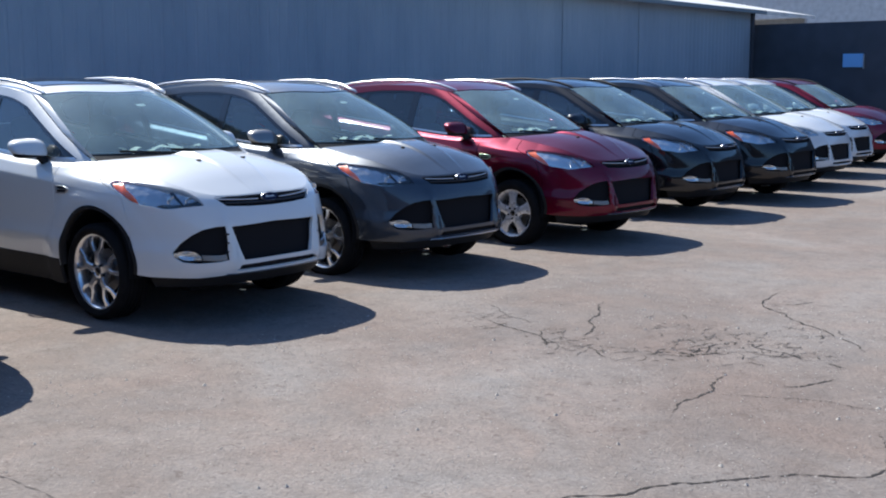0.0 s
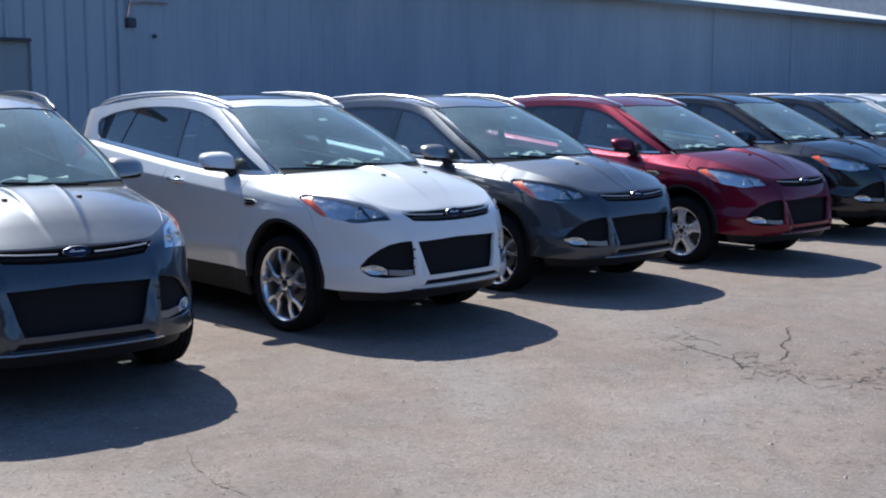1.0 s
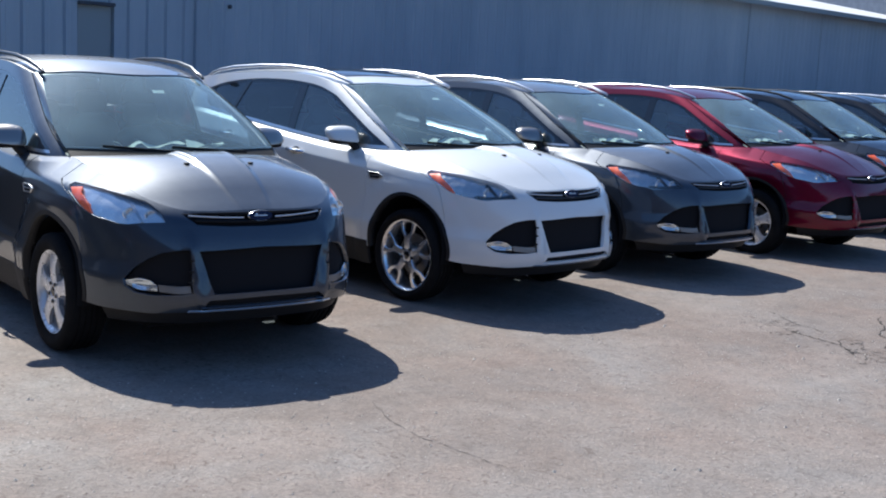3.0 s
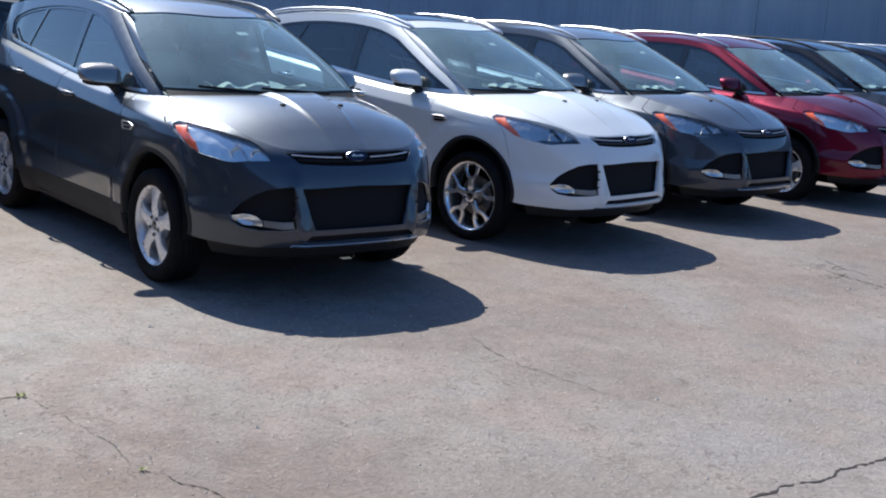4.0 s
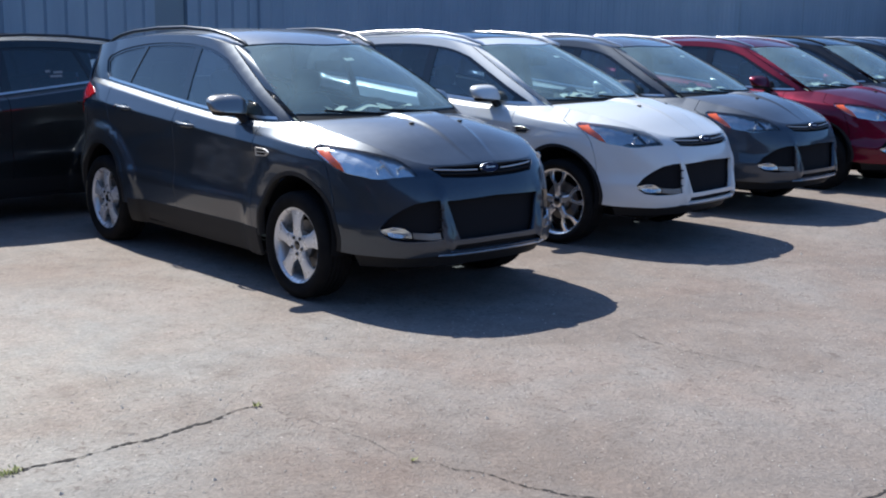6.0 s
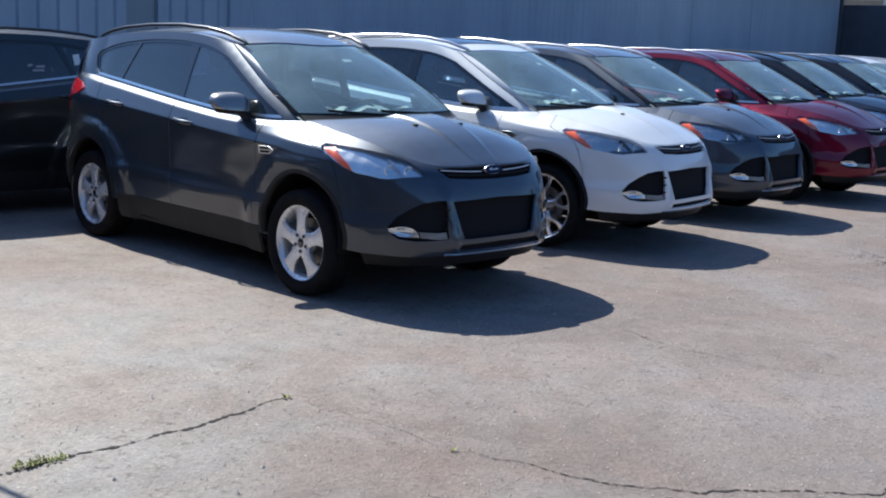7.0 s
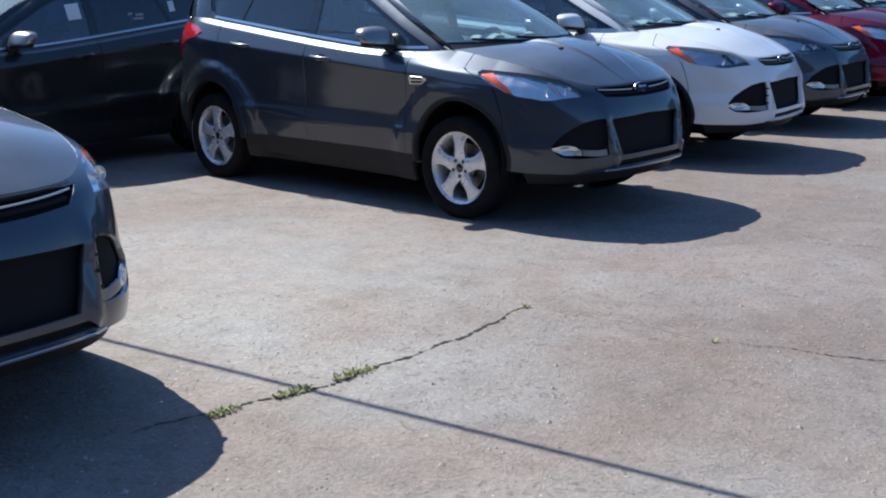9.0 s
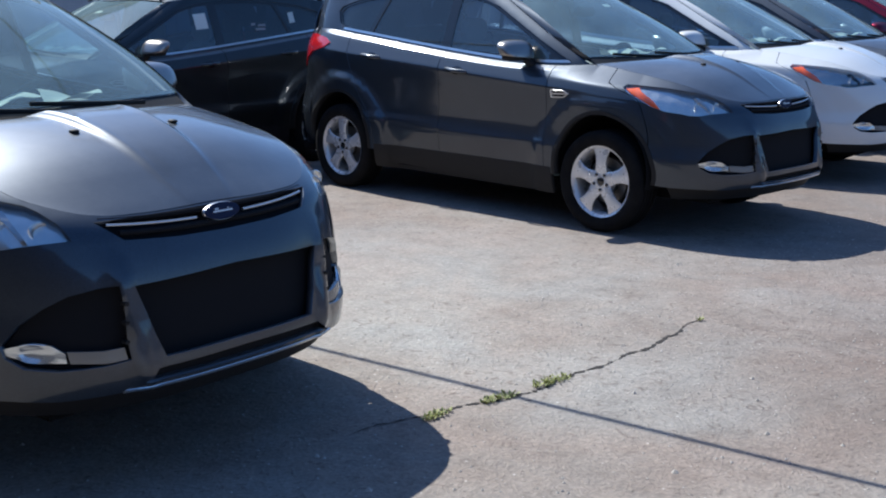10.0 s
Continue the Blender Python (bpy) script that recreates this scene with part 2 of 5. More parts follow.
_c = mixc(ASPHALT, mixc(ASPHALT, 1.0, _pm, _pz, "MULTIPLY"), _c, mixc(ASPHALT, 1.0, _c, (0.62, 0.57, 0.55), "MULTIPLY"))
# a pale, dusty area beside the second car
_dist = ASPHALT.node_tree.nodes.new("ShaderNodeVectorMath")
_dist.operation = "DISTANCE"
wire(ASPHALT, _co, _dist.inputs[0])
_dist.inputs[1].default_value = (1.9, -2.8, 0)
_wob = ASPHALT.node_tree.nodes.new("ShaderNodeMath")
_wob.operation = "MULTIPLY_ADD"
wire(ASPHALT, _tone.outputs["Fac"], _wob.inputs[0])
_wob.inputs[1].default_value = -2.6
wire(ASPHALT, _dist.outputs["Value"], _wob.inputs[2])
_mr = tex(ASPHALT, "ShaderNodeMapRange")
wire(ASPHALT, _wob.outputs[0], _mr.inputs[0])
_mr.inputs[1].default_value, _mr.inputs[2].default_value = -1.0, 0.7
_c = mixc(ASPHALT, 1.0, _c, ramp(ASPHALT, _mr.outputs[0], [(0.0, (1.10, 1.12, 1.11)), (1.0, (1.0, 1.0, 1.0))]), "MULTIPLY")
# a broad, darker and browner area round (5.4, -1.6)
_dist = ASPHALT.node_tree.nodes.new("ShaderNodeVectorMath")
_dist.operation = "DISTANCE"
wire(ASPHALT, _co, _dist.inputs[0])
_dist.inputs[1].default_value = (5.4, -1.6, 0)
_wob = ASPHALT.node_tree.nodes.new("ShaderNodeMath")
_wob.operation = "MULTIPLY_ADD"
wire(ASPHALT, _patch.outputs["Fac"], _wob.inputs[0])
_wob.inputs[1].default_value = 2.2
wire(ASPHALT, _dist.outputs["Value"], _wob.inputs[2])
_mr = tex(ASPHALT, "ShaderNodeMapRange")
wire(ASPHALT, _wob.outputs[0], _mr.inputs[0])
_mr.inputs[1].default_value, _mr.inputs[2].default_value = 1.6, 4.2
_c = mixc(ASPHALT, 1.0, _c, ramp(ASPHALT, _mr.outputs[0], [(0.0, (0.76, 0.72, 0.70)), (1.0, (1.0, 1.0, 1.0))]), "MULTIPLY")
wire(ASPHALT, _c, bsdf(ASPHALT).inputs["Base Color"])
_b = bump(ASPHALT, _patch.outputs["Fac"], 0.25, 0.06)
_b = bump(ASPHALT, _mid.outputs["Fac"], 0.4, 0.03, _b)
_b = bump(ASPHALT, _fine.outputs["Fac"], 0.55, 0.01, _b)
_b = bump(ASPHALT, _pit.outputs["Fac"], 0.35, 0.02, _b)
wire(ASPHALT, bump(ASPHALT, _grit.outputs["Distance"], 0.3, 0.006, _b), bsdf(ASPHALT).inputs["Normal"])
CRACK = mat("crack_fill", (0.035, 0.03, 0.027), 1.0)
GRIT = mat("pale_grit", (0.42, 0.39, 0.35), 0.9)
FOGGREY = mat("fog_trim", (0.20, 0.21, 0.225), 0.26, 0.7)
WEED = mat("weed_leaf", (0.30, 0.32, 0.11), 0.7)
FAINT = mat("old_crack_fill", (0.095, 0.083, 0.076), 1.0)

METALWALL = mat("painted_sheet_metal", (0.22, 0.24, 0.27), 0.55, 0.0)
_co = coords(METALWALL, scale=(1, 1, 0.25))
_n = tex(METALWALL, "ShaderNodeTexNoise", Scale=1.4, Detail=7.0, Roughness=0.65)
wire(METALWALL, _co, _n.inputs["Vector"])
wire(METALWALL, ramp(METALWALL, _n.outputs["Fac"], [(0.3, (0.240, 0.310, 0.390)), (0.5, (0.290, 0.362, 0.446)), (0.75, (0.350, 0.420, 0.495))]), bsdf(METALWALL).inputs["Base Color"])
DARKWALL = mat("dark_block_wall", (0.05, 0.055, 0.062), 0.8)
_n = tex(DARKWALL, "ShaderNodeTexNoise", Scale=2.0, Detail=6.0)
wire(DARKWALL, coords(DARKWALL), _n.inputs["Vector"])
wire(DARKWALL, ramp(DARKWALL, _n.outputs["Fac"], [(0.3, (0.040, 0.050, 0.068)), (0.8, (0.062, 0.074, 0.098))]), bsdf(DARKWALL).inputs["Base Color"])
WHITEROOF = mat("white_roof_sheet", (0.72, 0.72, 0.70), 0.5)
_n = tex(WHITEROOF, "ShaderNodeTexNoise", Scale=2.5, Detail=6.0)
wire(WHITEROOF, coords(WHITEROOF), _n.inputs["Vector"])
wire(WHITEROOF, ramp(WHITEROOF, _n.outputs["Fac"], [(0.3, (0.58, 0.57, 0.54)), (0.7, (0.78, 0.78, 0.76))]), bsdf(WHITEROOF).inputs["Base Color"])
STUCCO = mat("pale_stucco", (0.55, 0.56, 0.57), 0.9)
_n = tex(STUCCO, "ShaderNodeTexNoise", Scale=6.0, Detail=8.0)
wire(STUCCO, coords(STUCCO), _n.inputs["Vector"])
wire(STUCCO, ramp(STUCCO, _n.outputs["Fac"], [(0.3, (0.48, 0.49, 0.5)), (0.7, (0.62, 0.63, 0.64))]), bsdf(STUCCO).inputs["Base Color"])
FARDARK = mat("dark_screen", (0.10, 0.085, 0.075), 0.9)
_n = tex(FARDARK, "ShaderNodeTexNoise", Scale=3.0, Detail=6.0)
wire(FARDARK, coords(FARDARK), _n.inputs["Vector"])
wire(FARDARK, ramp(FARDARK, _n.outputs["Fac"], [(0.3, (0.07, 0.06, 0.055)), (0.7, (0.13, 0.11, 0.10))]), bsdf(FARDARK).inputs["Base Color"])
DOORPAINT = mat("door_paint", (0.20, 0.25, 0.29), 0.5)
SIGNBLUE = mat("pale_blue_sign", (0.22, 0.47, 0.85), 0.4)


# ---- mesh tools ----
def hermite(xs, ys):
    """A smooth curve through knots (cubic, slopes from the neighbours)."""
    xs, ys = np.array(xs, float), np.array(ys, float)
    m = np.gradient(ys, xs)

    def f(x):
        x = np.clip(np.asarray(x, float), xs[0], xs[-1])
        i = np.clip(np.searchsorted(xs, x) - 1, 0, len(xs) - 2)
        h = xs[i + 1] - xs[i]
        t = (x - xs[i]) / h
        return ((2 * t**3 - 3 * t**2 + 1) * ys[i] + (t**3 - 2 * t**2 + t) * h * m[i]
                + (3 * t**2 - 2 * t**3) * ys[i + 1] + (t**3 - t**2) * h * m[i + 1])
    return f


def make_mesh(name, verts, faces, material, normals=None, smooth=True):
    me = bpy.data.meshes.new(name)
    me.from_pydata([tuple(v) for v in verts], [], [tuple(f) for f in faces])
    me.materials.append(material)
    me.polygons.foreach_set("use_smooth", [smooth] * len(me.polygons))
    if normals is not None:
        me.normals_split_custom_set_from_vertices([tuple(n) for n in normals])
    me.update()
    return me


def from_bm(name, bm, material, smooth=False, angle=None):
    me = bpy.data.meshes.new(name)
    bmesh.ops.recalc_face_normals(bm, faces=bm.faces)
    bm.to_mesh(me)
    bm.free()
    me.materials.append(material)
    me.polygons.foreach_set("use_smooth", [smooth or angle is not None] * len(me.polygons))
    if angle is not None:
        me.set_sharp_from_angle(angle=radians(angle))
    me.update()
    return me


def dense(poly, step):
    out = []
    for i, b in enumerate(poly):
        a = poly[i - 1]
        n = max(1, int(math.hypot(b[0] - a[0], b[1] - a[1]) / step))
        out += [(a[0] + (b[0] - a[0]) * k / n, a[1] + (b[1] - a[1]) * k / n) for k in range(n)]
    return out


def rounded(poly, r, n=4):
    """The polygon with its corners rounded by about r."""
    out = []
    k = len(poly)
    for i in range(k):
        p, a, b = Vector(poly[i]), Vector(poly[i - 1]), Vector(poly[(i + 1) % k])
        ra, rb = min(r, (a - p).length * 0.45), min(r, (b - p).length * 0.45)
        p0, p1 = p + (a - p).normalized() * ra, p + (b - p).normalized() * rb
        for j in range(n + 1):
            t = j / n
            q = p0 * (1 - t) ** 2 + p * 2 * t * (1 - t) + p1 * t * t
            out.append((q.x, q.y))
    return out


def within(poly, p):
    """Which of the points p lie inside the polygon."""
    inside = np.zeros(len(p), bool)
    for i in range(len(poly)):
        (x0, y0), (x1, y1) = poly[i - 1], poly[i]
        if y0 == y1:
            continue
        hit = ((y0 > p[:, 1]) != (y1 > p[:, 1])) & (p[:, 0] < x0 + (p[:, 1] - y0) * (x1 - x0) / (y1 - y0))
        inside ^= hit
    return inside


def panel(surface, outer, holes=(), step=0.05, lift=0.0, flange=0.012, inside=(0, 0, 0.85), rows=()):
    """A sheet over the polygon outer, less the holes, laid on surface(u, v) -> points; its edges are turned in."""
    loops = [dense(outer, step * 0.6)] + [dense(h, step * 0.5) for h in holes]
    rim_pts = np.array([p for l in loops for p in l])
    edges, n = [], 0
    for l in loops:
        edges += [(n + k, n + (k + 1) % len(l)) for k in range(len(l))]
        n += len(l)
    lo, hi = rim_pts.min(0), rim_pts.max(0)
    gu = np.arange(lo[0] + step / 2, hi[0], step)
    gv = np.arange(lo[1] + step / 2, hi[1], step)
    grid = np.array([(u, v) for u in gu for v in gv]).reshape(-1, 2)
    if len(rows):
        fine = np.arange(lo[0] + 0.008, hi[0], 0.022)
        lines = np.concatenate([np.stack([fine, r(fine)], axis=-1) for r in rows])
        far = np.min(np.abs(np.stack([grid[:, 1] - r(grid[:, 0]) for r in rows])), axis=0) > 0.014
        grid = np.concatenate([grid[far], lines])
    if len(grid):
        keep = within(loops[0], grid)
        for h in loops[1:]:
            keep &= ~within(h, grid)
        near = np.min(np.hypot(grid[:, None, 0] - rim_pts[None, :, 0], grid[:, None, 1] - rim_pts[None, :, 1]), axis=1)
        grid = grid[keep & (near > (0.008 if len(rows) else step * 0.35))]
    pts = [Vector(p) for p in rim_pts] + [Vector(p) for p in grid]
    co, _, tris = delaunay_2d_cdt(pts, edges, [], 0, 1e-6)[:3]
    uv = np.array([tuple(c) for c in co])
    tri = np.array(tris)
    mid = uv[tri].mean(1)
    keep = within(loops[0], mid)
    for h in loops[1:]:
        keep &= ~within(h, mid)
    faces = [list(t) for t in tri[keep]]
    e = 0.004
    pos = surface(uv[:, 0], uv[:, 1])
    nor = np.cross(surface(uv[:, 0] + e, uv[:, 1]) - surface(uv[:, 0] - e, uv[:, 1]),
                   surface(uv[:, 0], uv[:, 1] + e) - surface(uv[:, 0], uv[:, 1] - e))
    nor /= np.linalg.norm(nor, axis=1)[:, None] + 1e-12
    if np.sum((pos - np.array(inside)) * nor) < 0:
        nor = -nor
    f0 = np.array(faces)
    turn = np.sum(np.cross(pos[f0[:, 1]] - pos[f0[:, 0]], pos[f0[:, 2]] - pos[f0[:, 0]]) * nor[f0].mean(1), axis=1) < 0
    faces = [f[::-1] if t else f for f, t in zip(faces, turn)]
    pos = pos + nor * lift
    if flange:
        count = {(f[i - 1], f[i]) for f in faces for i in range(3)}
        vp, vn = list(pos), list(nor)
        for a, b in sorted(count):
            if (b, a) in count:
                continue
            o = np.cross(pos[b] - pos[a], nor[a])
            o /= np.linalg.norm(o) + 1e-12
            n0 = len(vp)
            vp += [pos[a], pos[b], pos[b] - nor[b] * flange, pos[a] - nor[a] * flange]
            vn += [(o + nor[a]) / 1.42, (o + nor[b]) / 1.42, o, o]
            faces.append([n0 + 1, n0, n0 + 3, n0 + 2])
        pos, nor = np.array(vp), np.array(vn)
    return pos, faces, nor


def mirrored(data):
    pos, faces, nor = data
    flip = np.array([1, -1, 1])
    return pos * flip, [f[::-1] for f in faces], nor * flip


def tube(points, radius, sides=8, squash=1.0, up=(0, 0, 1)):
    """A closed bar swept along points; radius may be a list."""
    pts = [Vector(p) for p in points]
    verts, faces = [], []
    for i, p in enumerate(pts):
        t = (pts[min(i + 1, len(pts) - 1)] - pts[max(i - 1, 0)]).normalized()
        a = t.cross(Vector(up)).normalized()
        b = a.cross(t)
        r = radius[i] if isinstance(radius, (list, tuple)) else radius
        for k in range(sides):
            w = 2 * math.pi * k / sides
            verts.append(p + a * math.cos(w) * r + b * math.sin(w) * r * squash)
    for i in range(len(pts) - 1):
        for k in range(sides):
            k2 = (k + 1) % sides
            faces.append((i * sides + k, i * sides + k2, (i + 1) * sides + k2, (i + 1) * sides + k))
    faces.append(tuple(range(sides))[::-1])
    faces.append(tuple((len(pts) - 1) * sides + k for k in range(sides)))
    return verts, faces


def lathe(profile, n=48, closed=False):
    """Turn (radius, y) pairs round the y axis."""
    verts, faces = [], []
    k = len(profile)
    for i in range(n):
        w = 2 * math.pi * i / n
        verts += [(r * math.cos(w), y, r * math.sin(w)) for r, y in profile]
    for i in range(n):
        j = (i + 1) % n
        for q in range(k if closed else k - 1):
            q2 = (q + 1) % k
            faces.append((i * k + q, i * k + q2, j * k + q2, j * k + q))
    return verts, faces


def box_bm(bm, x0, x1, y0, y1, z0, z1, bevel=0.0):
    r = bmesh.ops.create_cube(bm, size=1)
    for v in r["verts"]:
        v.co = Vector(((x0 + x1) / 2 + v.co.x * (x1 - x0), (y0 + y1) / 2 + v.co.y * (y1 - y0), (z0 + z1) / 2 + v.co.z * (z1 - z0)))
    if bevel:
        edges = {e for v in r["verts"] for e in v.link_edges}
        bmesh.ops.bevel(bm, geom=list(edges), offset=bevel, segments=2, affect="EDGES")
    return r["verts"]


def blob(center, size, power=2.6, nu=20, nv=12, shape=None):
    """A closed rounded body (superellipsoid)."""
    verts, faces = [], []

    def sp(v, p):
        return math.copysign(abs(v) ** (2 / p), v)
    for i in range(nv + 1):
        t = -math.pi / 2 + math.pi * i / nv
        for k in range(nu):
            w = 2 * math.pi * k / nu
            p = Vector((sp(math.cos(t), power) * sp(math.cos(w), power), sp(math.cos(t), power) * sp(math.sin(w), power), sp(math.sin(t), power)))
            if shape:
                p = shape(p)
            verts.append(Vector(center) + Vector((p.x * size[0], p.y * size[1], p.z * size[2])))
    for i in range(nv):
        for k in range(nu):
            k2 = (k + 1) % nu
            faces.append((i * nu + k, i * nu + k2, (i + 1) * nu + k2, (i + 1) * nu + k))
    return verts, faces


def part(name, me, parent, label="", material=None):
    """One mesh object under a thing or a part. material: on the object, over the mesh's own."""
    ob = new(name, me)
    ob.parent = parent
    if material is not None:
        ob.material_slots[0].link = "OBJECT"
        ob.material_slots[0].material = material
    if label:
        tagged(ob, label)
    return ob


MESHES = {}


def shared(key, build):
    if key not in MESHES:
        MESHES[key] = build()
    return MESHES[key]


# ---- the car's form: x ahead, y to its left, z up, from the middle between the axles ----
AXLE, HUB, TYRE_R = 1.345, 0.345, 0.345
ARCH_Z = 0.422
X0, XR = 1.0, -1.2
nose = hermite([0.18, 0.26, 0.33, 0.40, 0.52, 0.62, 0.70, 0.78, 0.862, 0.90, 0.97, 1.08],
               [2.14, 2.235, 2.275, 2.295, 2.285, 2.268, 2.255, 2.228, 2.182, 2.140, 2.04, 1.93])
tail = hermite([0.18, 0.30, 0.42, 0.55, 0.70, 0.80, 0.95, 1.10, 1.30, 1.45],
               [2.12, 2.20, 2.235, 2.24, 2.22, 2.17, 2.145, 2.11, 2.03, 1.95])
side_q = hermite([0.16, 0.24, 0.32, 0.40, 0.48, 0.545, 0.575, 0.605, 0.64, 0.70, 0.84, 0.94, 1.02, 1.10],
                 [-0.075, -0.034, -0.010, 0.002, 0.008, 0.012, 0.013, 0.006, -0.001, -0.004, 0.000, 0.006, 0.009, 0.009])

_th = np.linspace(0, math.pi / 2, 1500)
_fx, _fy = np.cos(_th) ** (2 / 2.8), np.sin(_th) ** (2 / 3.25)
_rx, _ry = np.cos(_th[::-1]) ** (2 / 2.6), np.sin(_th[::-1]) ** (2 / 4.6)
_lx = np.linspace(X0, XR, 400)[1:-1]
_part = np.concatenate([np.zeros(1500), np.ones(len(_lx)), np.full(1500, 2)])
_cx = np.concatenate([_fx, _lx, _rx])
_cy = np.concatenate([_fy, np.ones(len(_lx)), _ry])
_refx = np.where(_part == 0, X0 + (2.26 - X0) * _cx, np.where(_part == 1, _cx, XR - (2.2 + XR) * _cx))
_refy = 0.9 * _cy
_s = np.concatenate([[0], np.cumsum(np.hypot(np.diff(_refx), np.diff(_refy)))])
_fwd = np.clip(np.where(_part == 0, _cx, 0), 0, 1)
_aft = np.clip(np.where(_part == 2, _cx, 0), 0, 1)
_mid = np.clip(_refx, XR, X0)
S_END = float(_s[-1])


def s_at_x(x):
    return float(np.interp(-x, -_refx, _s))


def s_at_y(y):
    """Round the front, at the half width y."""
    k = 1500
    return math.copysign(float(np.interp(abs(y), _refy[:k], _s[:k])), y)


def s_at_back_y(y):
    k = len(_s) - 1500
    return float(np.interp(-abs(y), -_refy[k:], _s[k:]))


def crease(x):
    return 1.022 - 0.073 * x


def body(s, z):
    """The lower body: s runs along its outline from the nose, left side positive."""
    s, z = np.asarray(s, float), np.asarray(z, float)
    a = np.abs(s)
    fwd, aft, mid = np.interp(a, _s, _fwd), np.interp(a, _s, _aft), np.interp(a, _s, _mid)
    cy, rx = np.interp(a, _s, _cy), np.interp(a, _s, _refx)
    d = z - crease(np.clip(rx, -2.0, 1.7))
    up = 0.5 * (d + np.sqrt(d * d + 0.005**2))
    # the shoulder leans in above the crease, then turns over into a flatter band: under the windows, and wider on the front fender
    fore = np.interp(rx, [0.7, 1.25], [0.0, 1.0])
    q = z - (brim(s) - 0.030)
    q = 0.5 * (q + np.sqrt(q * q + 0.004**2)) * np.interp(rx, [-1.8, -1.5], [0.0, 1.0])
    g = up - 0.064
    g = 0.5 * (g + np.sqrt(g * g + 0.010**2))
    w = 0.893 + side_q(z + 0.03 * np.clip(rx, -1.2, 1.2)) - (0.46 - 0.18 * fore) * up - 1.25 * q * (1 - fore) - 1.40 * g * fore
    # the doors draw in below their lower fold
    w = w - 0.12 * np.clip(0.560 - 0.03 * rx - z, 0, 0.19) * np.clip((0.98 - np.abs(rx)) / 0.30, 0, 1)
    # flared wheel arches, ending under the shoulder
    for cxx, amp in ((AXLE, 0.020), (-AXLE, 0.034)):
        r = np.hypot(rx - cxx, z - HUB)
        w = w + amp / (1 + np.exp((r - 0.59) / 0.016)) / (1 + np.exp((d + 0.03) / 0.015)) * np.clip((cy - 0.8) / 0.2, 0, 1)
    x = mid + (nose(z) - X0) * fwd - (tail(z) + XR) * aft
    # the raised blades beside the lower grille
    blade = np.exp(-((w * cy - (0.425 - 0.30 * np.clip(0.66 - z, 0, 0.3) * 0.55)) / 0.030) ** 2) * np.clip((z - 0.34) / 0.05, 0, 1) * np.clip((0.80 - z) / 0.10, 0, 1)
    x = x + 0.020 * blade * (fwd > 0.3)
    return np.stack([x, np.where(s < 0, -1, 1) * w * cy, z], axis=-1)


_k = [(0.0, 0.893), (s_at_y(0.30), 0.892), (s_at_y(0.40), 0.896), (s_at_y(0.48), 0.911), (s_at_y(0.58), 0.945), (s_at_y(0.66), 0.983), (s_at_y(0.73), 1.011), (s_at_x(1.80), 1.043), (s_at_x(1.64), 1.064),
      (s_at_x(1.45), 1.088), (s_at_x(1.2), 1.108), (s_at_x(1.0), 1.100), (s_at_x(0.8), 1.096), (s_at_x(0.5), 1.101), (s_at_x(0.0), 1.137),
      (s_at_x(-0.6), 1.195), (s_at_x(-1.2), 1.256), (s_at_x(-1.6), 1.29), (s_at_x(-1.95), 1.305), (S_END, 1.30)]
_brim = hermite([a for a, b in _k], [b for a, b in _k])


def brim(s):
    """The upper edge of the lower body: hood line, then the line under the windows."""
    return _brim(np.abs(s))


_bs = np.linspace(0, S_END, 1200)
_bp = body(_bs, brim(_bs))


def base_y(x):
    return np.interp(-np.asarray(x), -_bp[:, 0], _bp[:, 1])


def base_z(x):
    return np.interp(-np.asarray(x), -_bp[:, 0], _bp[:, 2])


def cabin(x, z):
    """The upper side, left: the window band, leaning in."""
    x, z = np.asarray(x, float), np.asarray(z, float)
    d = z - base_z(x)
    front = 1.125 - 0.925 * (z - 1.096) / 0.479
    turn = np.clip((x - front + 0.17) / 0.17, 0, 1.4)
    return np.stack([x, base_y(x) - 0.30 * d - 0.16 * d * np.abs(d) - 0.034 * turn**2, z], axis=-1)


edge_z = hermite([-1.86, -1.5, -1.1, -0.6, -0.2, 0.2, 0.3], [1.535, 1.592, 1.630, 1.651, 1.641, 1.580, 1.556])
mid_z = hermite([-1.95, -1.5, -1.0, -0.5, 0.0, 0.25, 0.43], [1.575, 1.648, 1.690, 1.705, 1.688, 1.645, 1.594])


def roof(b, a):
    """b across, -1 to 1; a from the windshield (0) to the tail (1)."""
    x = (0.43 - 0.22 * b**2) * (1 - a) + (-1.93 + 0.10 * b**2) * a
    ye = cabin(x, edge_z(x))[..., 1]
    ze = edge_z(x)
    z = ze + (mid_z(x) - ze) * (1 - np.abs(b) ** 2.6)
    return np.stack([x, ye * b, z], axis=-1)


def windshield(b, a):
    """a from the base (0) to the header (1)."""
    p0 = np.stack([1.20 - 0.10 * b**2, 0.715 * b, 1.138 + 0.006 * b**2], axis=-1)
    p1 = roof(b, np.zeros_like(np.asarray(b, float)))
    a = np.asarray(a, float)[..., None]
    p = p0 * (1 - a) + p1 * a
    bulge = (4 * a * (1 - a))[..., 0] * 0.028
    return p + np.stack([bulge * 0.5, np.zeros_like(bulge), bulge * 0.9], axis=-1)


